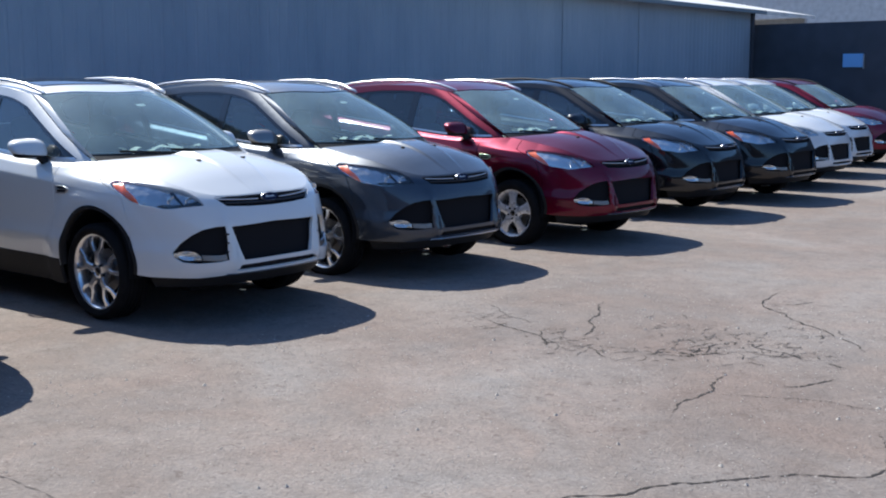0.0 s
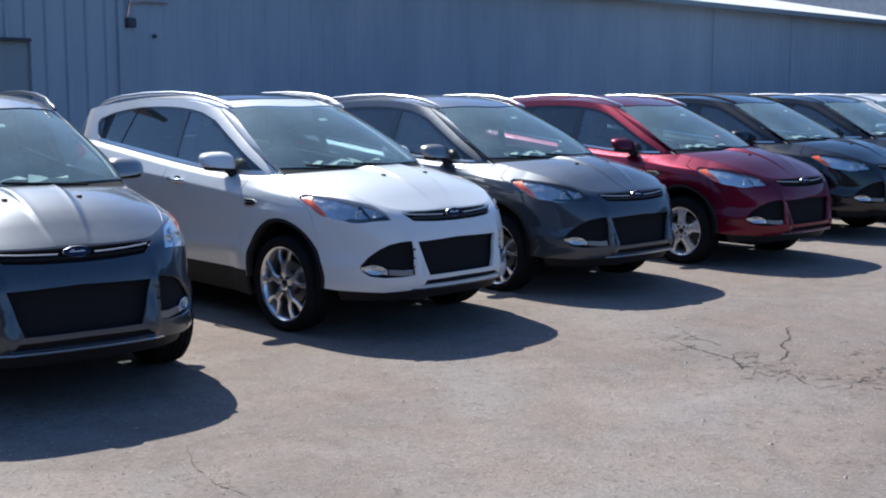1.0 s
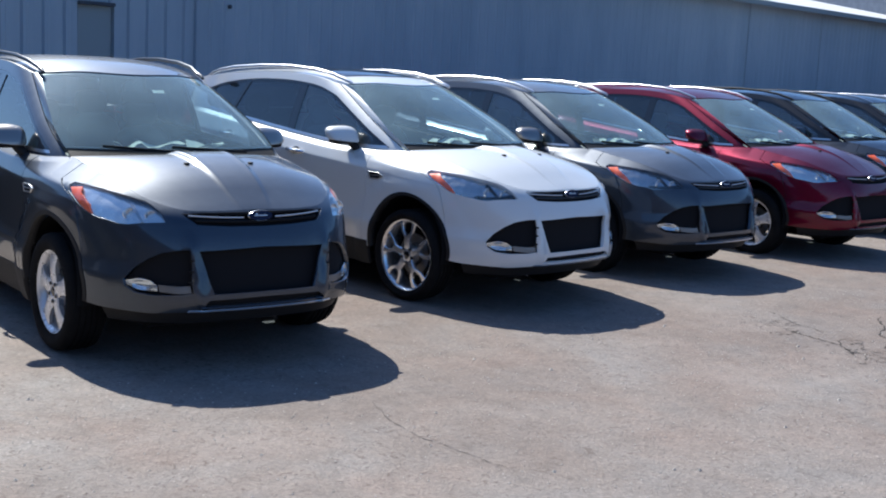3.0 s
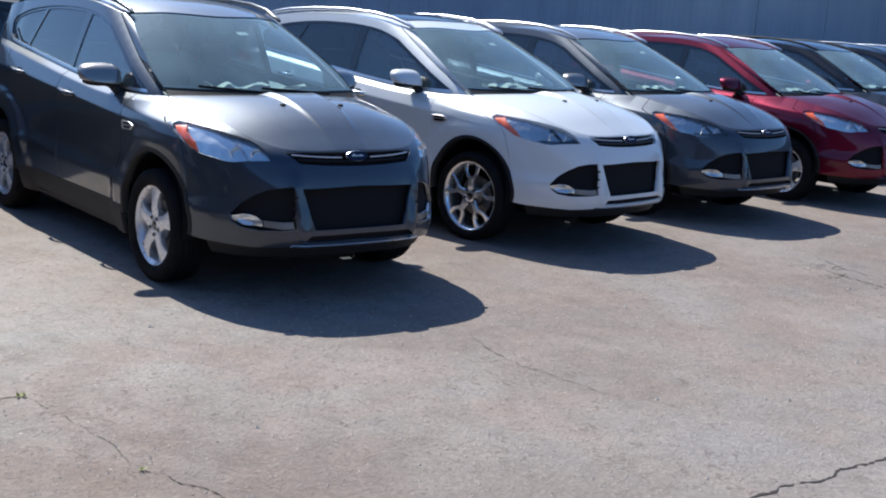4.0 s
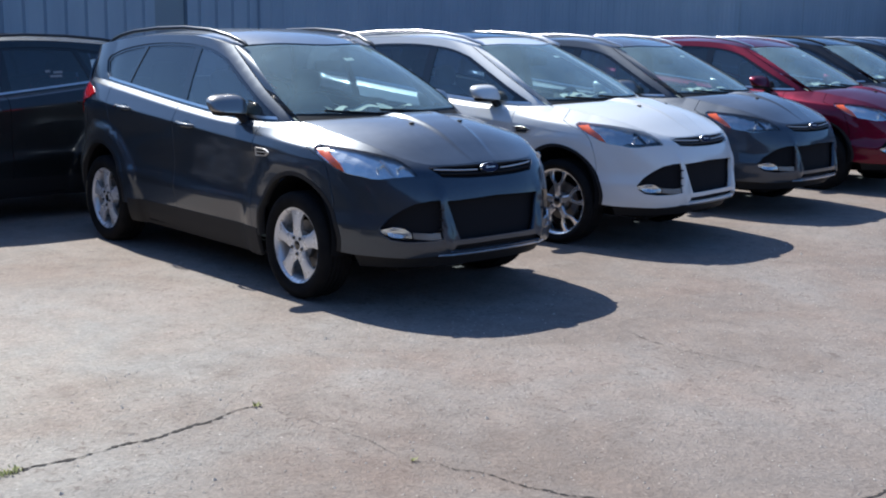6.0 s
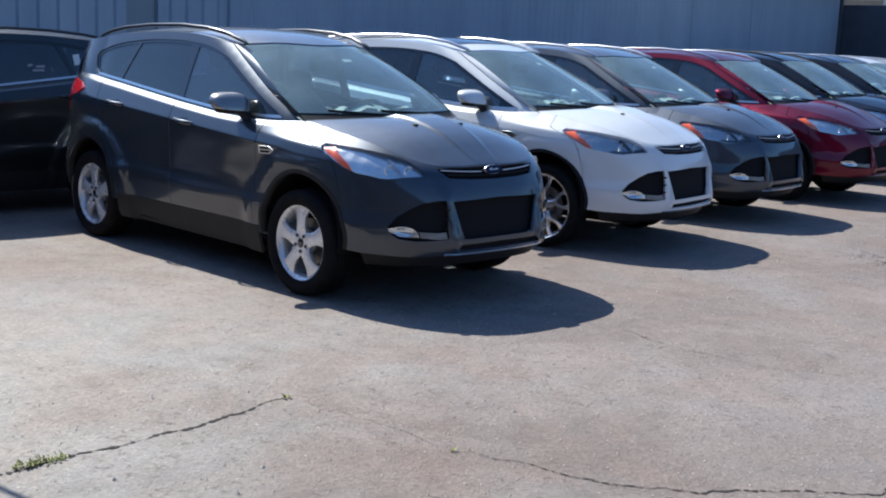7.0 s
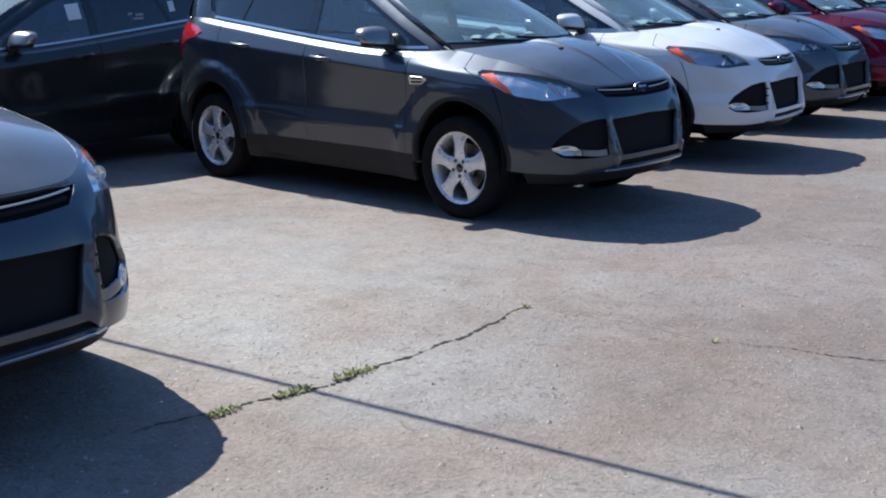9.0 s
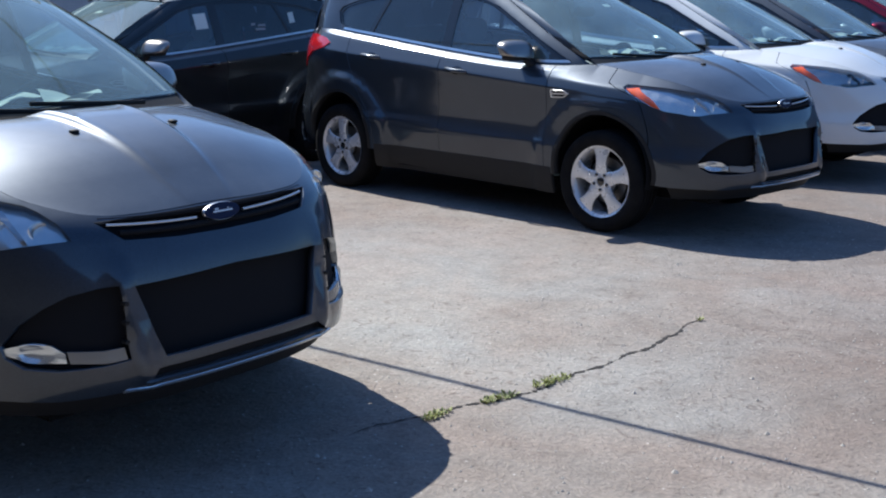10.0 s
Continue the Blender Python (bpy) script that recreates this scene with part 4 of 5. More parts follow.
def build_car(name, m, coat, label, sport=False, rails=None, group="parked cars", sunroof=False, sticker=True, tags=(), marks=()):
    car = tagged(new(name), label, "car", group)
    car.matrix_basis = m
    lower = shared("bumper", lambda: put_panel(
        "front_bumper", body,
        Y((-0.46, 0.358), (0.46, 0.358), (0.62, 0.346)) + XZ((1.83, 0.352)) + [(s_at_x(x), z) for x, z in arch(AXLE, ARCH_R + 0.004, -9, 29, 8)]
        + XZ((1.697, 0.66), (1.682, 0.80), (1.668, 0.90), (1.633, 0.932), (1.545, 0.969), (1.446, 1.009))
        + [(s, float(brim(s))) for s in np.linspace(s_at_x(1.44), -s_at_x(1.44), 70)]
        + XZ()[::-1] + [(-s, z) for s, z in XZ((1.446, 1.009), (1.545, 0.969), (1.633, 0.932), (1.668, 0.90), (1.682, 0.80), (1.697, 0.66))]
        + [(-s_at_x(x), z) for x, z in arch(AXLE, ARCH_R + 0.004, 29, -9, 8)] + [(-s_at_x(1.83), 0.352), (s_at_y(-0.62), 0.346)],
        PAINT_GREY, holes=[HEADLIGHT, flip(HEADLIGHT), FOG, flip(FOG), GRILLE, SLOT, UPPER], step=0.045, flange=0.03))
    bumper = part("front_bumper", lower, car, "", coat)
    part("lower_valance", shared("valance", lambda: put_panel("lower_valance", body, Y((-0.40, 0.245), (0.40, 0.245)) + XZ((1.86, 0.25), (1.80, 0.35)) + Y((0.60, 0.343), (0.455, 0.354), (-0.455, 0.354), (-0.60, 0.343)) + [(-s_at_x(1.80), 0.35), (-s_at_x(1.86), 0.25)], PLASTIC, lift=-0.045, flange=0.03)), bumper, "matt black plastic lower lip")
    part("skid_strip", shared("skid", lambda: put_panel("skid_strip", body, Y((-0.46, 0.358), (0, 0.356), (0.46, 0.358), (0.45, 0.366), (0, 0.364), (-0.45, 0.366)), SILVER, lift=0.005, flange=0.02)), bumper, "satin strip under the bumper", FOGGREY if coat in (PAINT_RED, PAINT_BLACK, PAINT_WHITE) else None)
    part("grille", shared("grille", lambda: put_panel("grille", body, [(s * 1.04, 0.57 + (z - 0.57) * 1.1) for s, z in GRILLE], GRILLE_BLACK, lift=-0.05, flange=0)), bumper, "black lower grille")
    part("slot", shared("slot", lambda: put_panel("slot", body, [(s * 1.04, 0.393 + (z - 0.393) * 1.4) for s, z in SLOT], GRILLE_BLACK, lift=-0.03, flange=0)), bumper)

    part("upper_grille", shared("upper", lambda: put_panel("upper_grille", body, [(s * 1.02, 0.855 + (z - 0.855) * 1.15) for s, z in UPPER], GRILLE_BLACK, lift=-0.03, flange=0)), bumper, "black upper grille with a chrome bar")
    for sd in (-1, 1):
        ss = np.linspace(s_at_y(0.10), s_at_y(0.415), 10)
        part("chrome_bar", shared(f"bar{sd}", lambda: smooth_mesh("chrome_bar", tube([tuple(q) for q in (body(ss, 0.856 + 0.016 * (ss / ss[-1]) ** 2) - np.array([0.006, 0, 0])) * np.array([1, sd, 1])], 0.0052, 8, 0.9), SILVER, 60)), bumper, "chrome bar beside the badge")
    for key, dz, hw in (("top", 0.020, 0.43), ("low", -0.021, 0.385)):
        ss = np.linspace(s_at_y(-hw), s_at_y(hw), 19)
        part("grille_bar", shared("satin" + key, lambda: smooth_mesh("grille_bar", tube([tuple(q) for q in body(ss, 0.856 + dz + 0.010 * (ss / ss[-1]) ** 2) - np.array([0.014, 0, 0])], 0.0105, 8, 0.9), GRILLEBAR, 60)), bumper, "satin dark grille bar", None if sport else GRILLE_BLACK)
    bx = float(nose(0.858))
    badge = part("badge", shared("badge_rim", lambda: badge_mesh(0.076, 0.0315, 0.014, SILVER)), bumper, "oval blue badge with a chrome rim")
    badge.matrix_basis = pose(bx - 0.006, 0, 0.864, 0, -14, 0)
    part("badge_face", shared("badge_face", lambda: badge_mesh(0.0735, 0.0290, 0.004, BADGEBLUE, 0.0135)), badge)
    part("badge_mark", shared("badge_mark", lambda: bars("badge_mark", [(0.0165, 0.0185, -0.042, 0.042, -0.004, 0.004), (0.0165, 0.0185, -0.034, -0.016, 0.004, 0.012), (0.0165, 0.0185, 0.020, 0.028, 0.004, 0.010)], BADGEMARK, 0.001)), badge)

    for sd, tag in ((-1, "r"), (1, "l")):
        fog = part("fog_pocket", shared("fog" + tag, lambda: put_panel("fog_pocket", body, [(s, 0.57 + (z - 0.57) * 1.06) for s, z in FOG], GRILLE_BLACK, side=sd, lift=-0.035, flange=0)), bumper, "black fog lamp pocket")
        part("fog_lamp", shared("foglamp" + tag, lambda: put_panel("fog_lamp", body, Y((0.60, 0.470), (0.66, 0.476), (0.725, 0.497), (0.728, 0.515), (0.68, 0.53), (0.63, 0.525), (0.60, 0.50)), LAMPGLASS, side=sd, lift=-0.004, flange=0)), fog, "clear fog lamp cover")
        part("fog_bowl", shared("fogbowl" + tag, lambda: put_panel("fog_bowl", lambda s, z: body(s, z) - np.stack([0.03 * np.exp(-(((s - s_at_y(0.665)) / 0.04) ** 2 + ((z - 0.50) / 0.018) ** 2)), 0 * s, 0 * z], axis=-1), Y((0.60, 0.470), (0.66, 0.476), (0.725, 0.497), (0.728, 0.515), (0.68, 0.53), (0.63, 0.525), (0.60, 0.50)), LAMPGREY, side=sd, lift=-0.012, flange=0.01, step=0.012)), fog, "bright fog lamp bowl")
        part("lamp_strip", shared("fogstrip" + tag, lambda: put_panel("lamp_strip", body, Y((0.44, 0.462), (0.50, 0.458), (0.592, 0.468), (0.595, 0.505), (0.50, 0.498), (0.445, 0.502)), FOGGREY, side=sd, lift=-0.012, flange=0.02)), fog, "pale plastic strip beside the fog lamp")

        for z in (0.52, 0.58, 0.64):
            def tab(z=z):
                p = body(np.array(s_at_y(0.435)), np.array(z))
                return bars("pocket_tab", [(p[0] - 0.02, p[0] + 0.004, sd * p[1] - 0.012, sd * p[1] + 0.008, z - 0.006, z + 0.006)], PLASTIC, 0.002)
            part("pocket_tab", shared(f"tab{tag}{z}", tab), fog)
        lamp = part("headlight", shared("lampback" + tag, lambda: put_panel("headlight", lamp_shell, [(s, 0.9 + (z - 0.9) * 1.06) for s, z in HEADLIGHT], LAMPGREY, side=sd, step=0.03, flange=0)), car, "clear swept headlight with amber corner", LAMPDARK if sport else None)
        part("amber_marker", shared("amber" + tag, lambda: put_panel("amber_marker", body, AMBER_LENS, AMBER, side=sd, lift=-0.004, flange=0.012)), lamp, "amber corner lens")
        for y, z, r in ((0.605, 0.872, 0.031), (0.690, 0.872, 0.037)):
            def bowl(y=y, z=z, r=r):
                p = body(np.array(s_at_y(y)), np.array(z))
                prof = [(r * 1.10, -0.004), (r, 0.0), (r * 0.85, -0.012), (r * 0.55, -0.024), (r * 0.2, -0.030), (0, -0.031)]
                vv, ff = lathe(prof, 24)
                vv = [Vector((p[0] - 0.014 + q[1] * 0.4, sd * (p[1] - 0.016) + q[0], p[2] + q[2] * 0.80)) for q in vv]
                return smooth_mesh("reflector", (vv, ff), LAMPGREY, 40)
            part("reflector", shared(f"bowl{tag}{y}", bowl), lamp, "bright round lamp bowl")
        part("lamp_divider", shared("divider" + tag, lambda: put_panel("lamp_divider", body, Y((0.640, 0.836), (0.652, 0.836), (0.672, 0.935), (0.654, 0.935)), GLOSSBLACK, side=sd, lift=-0.011, flange=0.03)), lamp, "dark upright between the lamp bowls", None if sport else LAMPDARK)
        if sport:
            part("lamp_bezel", shared("bezel" + tag, lambda: put_panel("lamp_bezel", body, Y((0.540, 0.843), (0.60, 0.839), (0.655, 0.833), (0.705, 0.823), (0.735, 0.823), (0.760, 0.834), (0.745, 0.849), (0.70, 0.846), (0.64, 0.852), (0.585, 0.866), (0.556, 0.874)), GLOSSBLACK, side=sd, lift=-0.010, flange=0.02)), lamp, "gloss black lower lamp bezel")
        part("lamp_brow", shared("brow" + tag, lambda: put_panel("lamp_brow", body, Y((0.52, 0.834), (0.57, 0.825), (0.64, 0.819), (0.71, 0.822), (0.75, 0.832), (0.745, 0.843), (0.70, 0.834), (0.64, 0.831), (0.57, 0.837)), REFLECTOR, side=sd, lift=-0.02, flange=0.04)), lamp)
        part("lens", shared("lens" + tag, lambda: put_panel("lens", body, HEADLIGHT, LAMPGLASS, side=sd, lift=-0.003, flange=0)), lamp, "clear lens").visible_shadow = False

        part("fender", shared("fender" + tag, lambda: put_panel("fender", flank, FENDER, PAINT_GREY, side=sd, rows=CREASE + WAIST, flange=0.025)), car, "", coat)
        vent = part("side_vent", shared("vent" + tag, lambda: put_panel("side_vent", flank, rounded([(0.918, 0.884), (0.912, 0.938), (1.03, 0.938), (1.085, 0.918), (1.035, 0.888)], 0.008), SILVER, holes=[[(0.927, 0.892), (0.926, 0.907), (1.058, 0.911), (1.030, 0.896)], [(0.924, 0.916), (0.922, 0.930), (1.025, 0.930), (1.062, 0.919)]], side=sd, lift=0.008, flange=0.012, step=0.03)), car, "small chrome-framed vent on the fender")
        part("vent_mesh", shared("ventm" + tag, lambda: put_panel("vent_mesh", flank, [(0.923, 0.888), (0.918, 0.934), (1.028, 0.934), (1.074, 0.917), (1.033, 0.892)], GRILLE_BLACK, side=sd, lift=0.002, flange=0)), vent)
        fd = part("front_door", shared("fdoor" + tag, lambda: put_panel("front_door", flank, FRONT_DOOR, PAINT_GREY, side=sd, rows=CREASE + WAIST, flange=0.02)), car, "", coat)
        rd = part("rear_door", shared("rdoor" + tag, lambda: put_panel("rear_door", flank, REAR_DOOR, PAINT_GREY, side=sd, rows=CREASE + WAIST, flange=0.02)), car, "", coat)
        part("quarter_panel", shared("quarter" + tag, lambda: put_panel("quarter_panel", flank, QUARTER, PAINT_GREY, side=sd, rows=CREASE + WAIST, flange=0.025)), car, "", coat)
        part("rocker", shared("rocker" + tag, lambda: put_panel("rocker", flank, [(0.945, 0.22), (0.935, 0.405), (-0.90, 0.405), (-0.93, 0.22)], PLASTIC, side=sd, lift=0.004, flange=0.03)), car, "black plastic sill")
        for door, hx in ((fd, 0.0), (rd, -0.95)):
            def handle(hx=hx):
                zz = crease(hx) + 0.004
                pts = [(hx + dx, sd * (float(flank(np.array(hx + dx), np.array(zz))[1]) + o), zz - 0.07 * dx) for dx, o in ((-0.10, -0.004), (-0.085, 0.022), (0, 0.034), (0.085, 0.022), (0.10, -0.004))]
                return smooth_mesh("handle", tube(pts, [0.010, 0.014, 0.014, 0.014, 0.010], 8, 1.2), PAINT_GREY, 60)
            part("handle", shared(f"handle{tag}{hx}", handle), door, "", CHROME if sport else coat)
            part("handle_cup", shared(f"cup{tag}{hx}", lambda hx=hx: put_panel("handle_cup", flank, [(hx + 0.06 * math.cos(q), crease(hx) + 0.004 + 0.03 * math.sin(q)) for q in np.linspace(0, 2 * math.pi, 17)[:-1]], GLOSSBLACK, side=sd, lift=0.002, flange=0)), door)
        for cx, hole, key in ((AXLE, (2, 178), "lipf"), (-AXLE, (2, 178), "lipr")):
            part("arch_trim", shared(key + tag, lambda cx=cx, hole=hole: put_panel("arch_trim", flank, arch(cx, ARCH_R + 0.003, -9, 189, 34) + arch(cx, ARCH_R - 0.022, 189, -9, 34), PLASTIC, side=sd, lift=0.004, flange=0.05, step=0.06)), car, "matt black wheel arch trim")

            def liner(cx=cx):
                v, f = [], []
                n = 24
                for k in range(n + 1):
                    w = radians(-15 + 210 * k / n)
                    for r, y in ((ARCH_R - 0.03, 0.87), (ARCH_R - 0.012, 0.84), (ARCH_R - 0.012, 0.55), (0.05, 0.55)):
                        v.append((cx + r * math.cos(w), sd * y, ARCH_Z + r * math.sin(w)))
                for k in range(n):
                    for q in range(3):
                        f.append((k * 4 + q, k * 4 + q + 1, k * 4 + q + 5, k * 4 + q + 4))
                return smooth_mesh("wheel_liner", (v, f), LINER, 40)
            part("wheel_liner", shared(key + "liner" + tag, liner), car)
        part("cabin_side", shared("cabin" + tag, lambda: put_panel("cabin_side", cabin, CABIN, PAINT_GREY, holes=[OPENING], side=sd, flange=0.015)), car, "", coat)
        part("window_frame", shared("frame" + tag, lambda: put_panel("window_frame", cabin, [(x, z) for x, z in OPENING], GLOSSBLACK, holes=[PANE_FRONT, PANE_REAR, PANE_QUARTER], side=sd, lift=-0.008, flange=0.01)), car, "black window surround")
        part("belt_trim", shared("belt" + tag, lambda: put_panel("belt_trim", cabin, [(0.97, sill(0.97) - 0.002)] + along(lambda x: sill(x) + 0.012, 0.95, -1.40, 15) + along(lambda x: sill(x) - 0.006, -1.415, 0.97, 15), CHROME if sport else SILVER, side=sd, lift=0.003, flange=0.008)), car, "bright strip under the side windows")
        for pane, poly, gm in (("front", PANE_FRONT, SIDEGLASS), ("rear", PANE_REAR, DARKGLASS), ("quarter", PANE_QUARTER, DARKGLASS)):
            part("side_window", shared(f"pane{pane}{tag}", lambda poly=poly, gm=gm: put_panel("side_window", cabin, poly, gm, side=sd, lift=-0.014, flange=0)), car, "clear side window" if pane == "front" else "dark tinted side window")
        part("windshield_pillar", shared("pillar" + tag, lambda: put_panel("windshield_pillar", pillar, [(0, -0.14), (1, -0.14), (1, 1), (0, 1)], PAINT_GREY, side=sd, step=0.1, flange=0)), car, "", coat)
        part("mirror", shared("mirror" + tag, lambda: mirror_side(sd)), car, "", MIRRORCAP if coat in (PAINT_GREY, PAINT_DARK, PAINT_STEEL) else coat)
        mir = car.children[-1]
        part("mirror_foot", shared("foot" + tag, lambda: smooth_mesh("mirror_foot", tube([(0.665, sd * 0.775, 1.080), (0.66, sd * 0.815, 1.095), (0.65, sd * 0.845, 1.122), (0.635, sd * 0.868, 1.152)], [0.044, 0.036, 0.031, 0.030], 12, 0.8, (1, 0, 0.3)), PLASTIC, 60)), mir, "black mirror foot")
        part("mirror_belly", shared("belly" + tag, lambda: smooth_mesh("mirror_belly", blob((0.612, sd * 0.912, 1.152), (0.074, 0.116, 0.030), 3.2), PLASTIC, 60)), mir, "black lower shell")
        part("tail_light", shared("taillight" + tag, lambda: put_panel("tail_light", flank, [(-1.53, 1.185), (-1.62, 1.222), (-1.84, 1.250), (-2.06, 1.245), (-2.085, 1.06), (-2.06, 0.97), (-2.0, 0.97), (-1.94, 1.05), (-1.82, 1.105), (-1.62, 1.142)], REDLENS, side=sd, lift=0.008, flange=0.03)), car, "red wraparound tail light")
        part("roof_rail", shared("rail" + tag, lambda: smooth_mesh("roof_rail", tube(rail_points(sd), [0.012, 0.015] + [0.0165] * 7 + [0.015, 0.012], 10, 0.9), SILVER, 60)), car, "", rails or PLASTIC)
        for x in (1, -1):
            build_wheel(car, AXLE * x, sd, sport)

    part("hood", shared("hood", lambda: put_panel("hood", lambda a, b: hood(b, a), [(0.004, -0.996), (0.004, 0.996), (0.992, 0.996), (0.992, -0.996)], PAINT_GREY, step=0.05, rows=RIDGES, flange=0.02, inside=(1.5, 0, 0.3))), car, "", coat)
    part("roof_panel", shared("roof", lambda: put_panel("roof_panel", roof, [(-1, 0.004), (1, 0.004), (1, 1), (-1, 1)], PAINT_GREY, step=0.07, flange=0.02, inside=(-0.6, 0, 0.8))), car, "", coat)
    part("windshield", shared("wind", lambda: put_panel("windshield", windshield, glass_outline(0.035, 0.99), WINDSHIELD, step=0.08, lift=-0.006, flange=0, inside=(0, 0, 0.8))), car, "sloping clear windshield")
    part("windshield_edge", shared("windedge", lambda: put_panel("windshield_edge", windshield, glass_outline(0.03, 0.995, -0.001), GLOSSBLACK, holes=[glass_outline(0.060, 0.978, 0.004)], step=0.1, lift=-0.009, flange=0, inside=(0, 0, 0.8))), car, "black band round the windshield")
    part("cowl", shared("cowl", lambda: put_panel("cowl", lambda b, a: windshield(b, a), [(-0.95, -0.21), (0.95, -0.21), (0.975, 0.032), (-0.975, 0.032)], PLASTIC, step=0.1, lift=-0.012, flange=0, inside=(0, 0, 0.8))), car, "black plastic cowl")
    if sunroof:
        part("sunroof", shared("sunroof", lambda: put_panel("sunroof", roof, [(-0.74, 0.10), (0.74, 0.10), (0.74, 0.64), (-0.74, 0.64)], GLOSSBLACK, step=0.1, lift=0.005, flange=0.01, inside=(-0.6, 0, 0.8))), car, "dark glass sunroof")
    for k, (b0, b1) in enumerate(((0.62, -0.10), (0.02, -0.70))):
        def wiper(b0=b0, b1=b1):
            pts = windshield(np.linspace(b0, b1, 9), np.linspace(-0.02, 0.035, 9)) + np.array([0.010, 0, 0.012])
            return smooth_mesh("wiper", tube([tuple(p) for p in pts], 0.010, 6), PLASTIC, 60)
        part("wiper", shared(f"wiper{k}", wiper), car, "black wiper")
    part("tailgate", shared("gate", lambda: put_panel("tailgate", hatch, [(-1, 0), (1, 0), (1, 1), (-1, 1)], PAINT_GREY, holes=[[(-0.86, 0.12), (0.86, 0.12), (0.90, 0.86), (-0.90, 0.86)]], step=0.08, inside=(-1, 0, 1.0))), car, "", coat)
    part("rear_window", shared("rearglass", lambda: put_panel("rear_window", hatch, [(-0.86, 0.12), (0.86, 0.12), (0.90, 0.86), (-0.90, 0.86)], DARKGLASS, step=0.1, lift=-0.006, flange=0, inside=(-1, 0, 1.0))), car, "dark tinted rear window")
    part("spoiler", shared("spoiler", lambda: smooth_mesh("spoiler", blob((-1.88, 0, 1.552), (0.11, 0.54, 0.028), 3.4, 32, 10), PAINT_GREY, 60)), car, "", coat)

    def rear():
        a, b = s_at_x(-1.905), S_END
        low = s_at_x(-1.76)
        return put_panel("rear_bumper", lambda s, z: body(s, z), [(low, 0.32), (b, 0.32), (b, 1.27), (s_at_x(-1.87), 1.30), (s_at_x(-1.89), 1.02), (s_at_x(-1.905), 0.80), (s_at_x(-1.75), 0.70), (s_at_x(-1.72), 0.52)], PAINT_GREY, flange=0.02)
    part("rear_bumper", shared("rearl", rear), car, "", coat)

    def rear_right():
        o = MESHES["rearl"].copy()
        for v in o.vertices:
            v.co.y = -v.co.y
        o.flip_normals()
        return o
    part("rear_bumper", shared("rearr", rear_right), car, "", coat)
    part("rear_valance", shared("rearv", lambda: put_panel("rear_valance", body, [(s_at_x(-1.80), 0.22), (S_END, 0.24), (S_END, 0.33), (s_at_x(-1.76), 0.33)], PLASTIC, flange=0.02)), car, "black rear lip")
    part("underbody", shared("under", lambda: bars("underbody", [(-2.05, -0.93, -0.74, 0.74, 0.24, 0.34), (-0.93, 0.93, -0.84, 0.84, 0.23, 0.33), (0.93, 2.02, -0.60, 0.60, 0.24, 0.34), (-1.9, -0.95, -0.54, 0.54, 0.33, 0.62), (1.15, 2.0, -0.54, 0.54, 0.34, 0.78)], LINER, 0.02)), car)
    part("load_floor", shared("load", lambda: bars("load_floor", [(-1.95, -0.95, -0.62, 0.62, 0.62, 0.80)], LINER, 0.02)), car)
    part("dashboard", shared("dash", dash_mesh), car, "dark grey dashboard").matrix_basis = pose(0, 0, 0.045)
    part("steering_wheel", shared("steer", steering_mesh), car, "black steering wheel").matrix_basis = pose(0.50, 0.37, 1.03, 0, -65, 0) @ pose(0, 0, 0, 0, 0, 90)
    seat = shared("seat", seat_mesh)
    head = shared("headrest", lambda: smooth_mesh("headrest", blob((0, 0, 0), (0.05, 0.13, 0.095), 3), SEAT, 60))
    for x, y in ((0.10, 0.37), (0.10, -0.37), (-0.85, 0.36), (-0.85, -0.36)):
        st = part("seat", seat, car, "dark cloth seat")
        st.matrix_basis = pose(x, y, 0.0 if x > 0 else 0.04)
        part("headrest", head, st).matrix_basis = pose(-0.42, 0, 1.30)
    part("rear_mirror", shared("rvm", lambda: bars("rear_mirror", [(0.46, 0.49, -0.12, 0.12, 1.41, 1.48)], PLASTIC, 0.012)), car)
    if sticker:
        part("sticker", shared("tag", lambda: put_panel("sticker", windshield, [(0.08, 0.74), (0.22, 0.74), (0.22, 0.785), (0.08, 0.785)], PAPER, step=0.1, lift=-0.013, flange=0, inside=(0, 0, 0.8))), car, "small white paper sticker behind the glass")
    part("paper", shared("paper", lambda: paper_mesh()), car, "loose white papers lying on the dashboard")
    for b in (-0.305, 0.305):
        part("washer_nozzle", shared(f"nozzle{b}", lambda b=b: smooth_mesh("washer_nozzle", blob(tuple(hood(np.array(b), np.array(0.47)) + np.array([0, 0, 0.004])), (0.020, 0.016, 0.007), 2.6, 10, 6), PLASTIC, 60)), car, "small black washer nozzle")
    for surface_x, z0, wide, tall in tags:
        part("window_paper", put_panel("window_paper", cabin, [(surface_x, z0), (surface_x - wide, z0 + 0.01), (surface_x - wide, z0 + tall), (surface_x, z0 + tall - 0.01)], PAPER, step=0.1, lift=-0.010, flange=0), car, "white paper stuck in the side window")
    for x, z, wide in marks:
        part("window_mark", put_panel("window_mark", cabin, [(x, z), (x - wide, z + 0.004), (x - wide, z + 0.026), (x, z + 0.022)], CHALK, step=0.1, lift=-0.010, flange=0), car, "faint pale chalk mark on the side window")
    return car


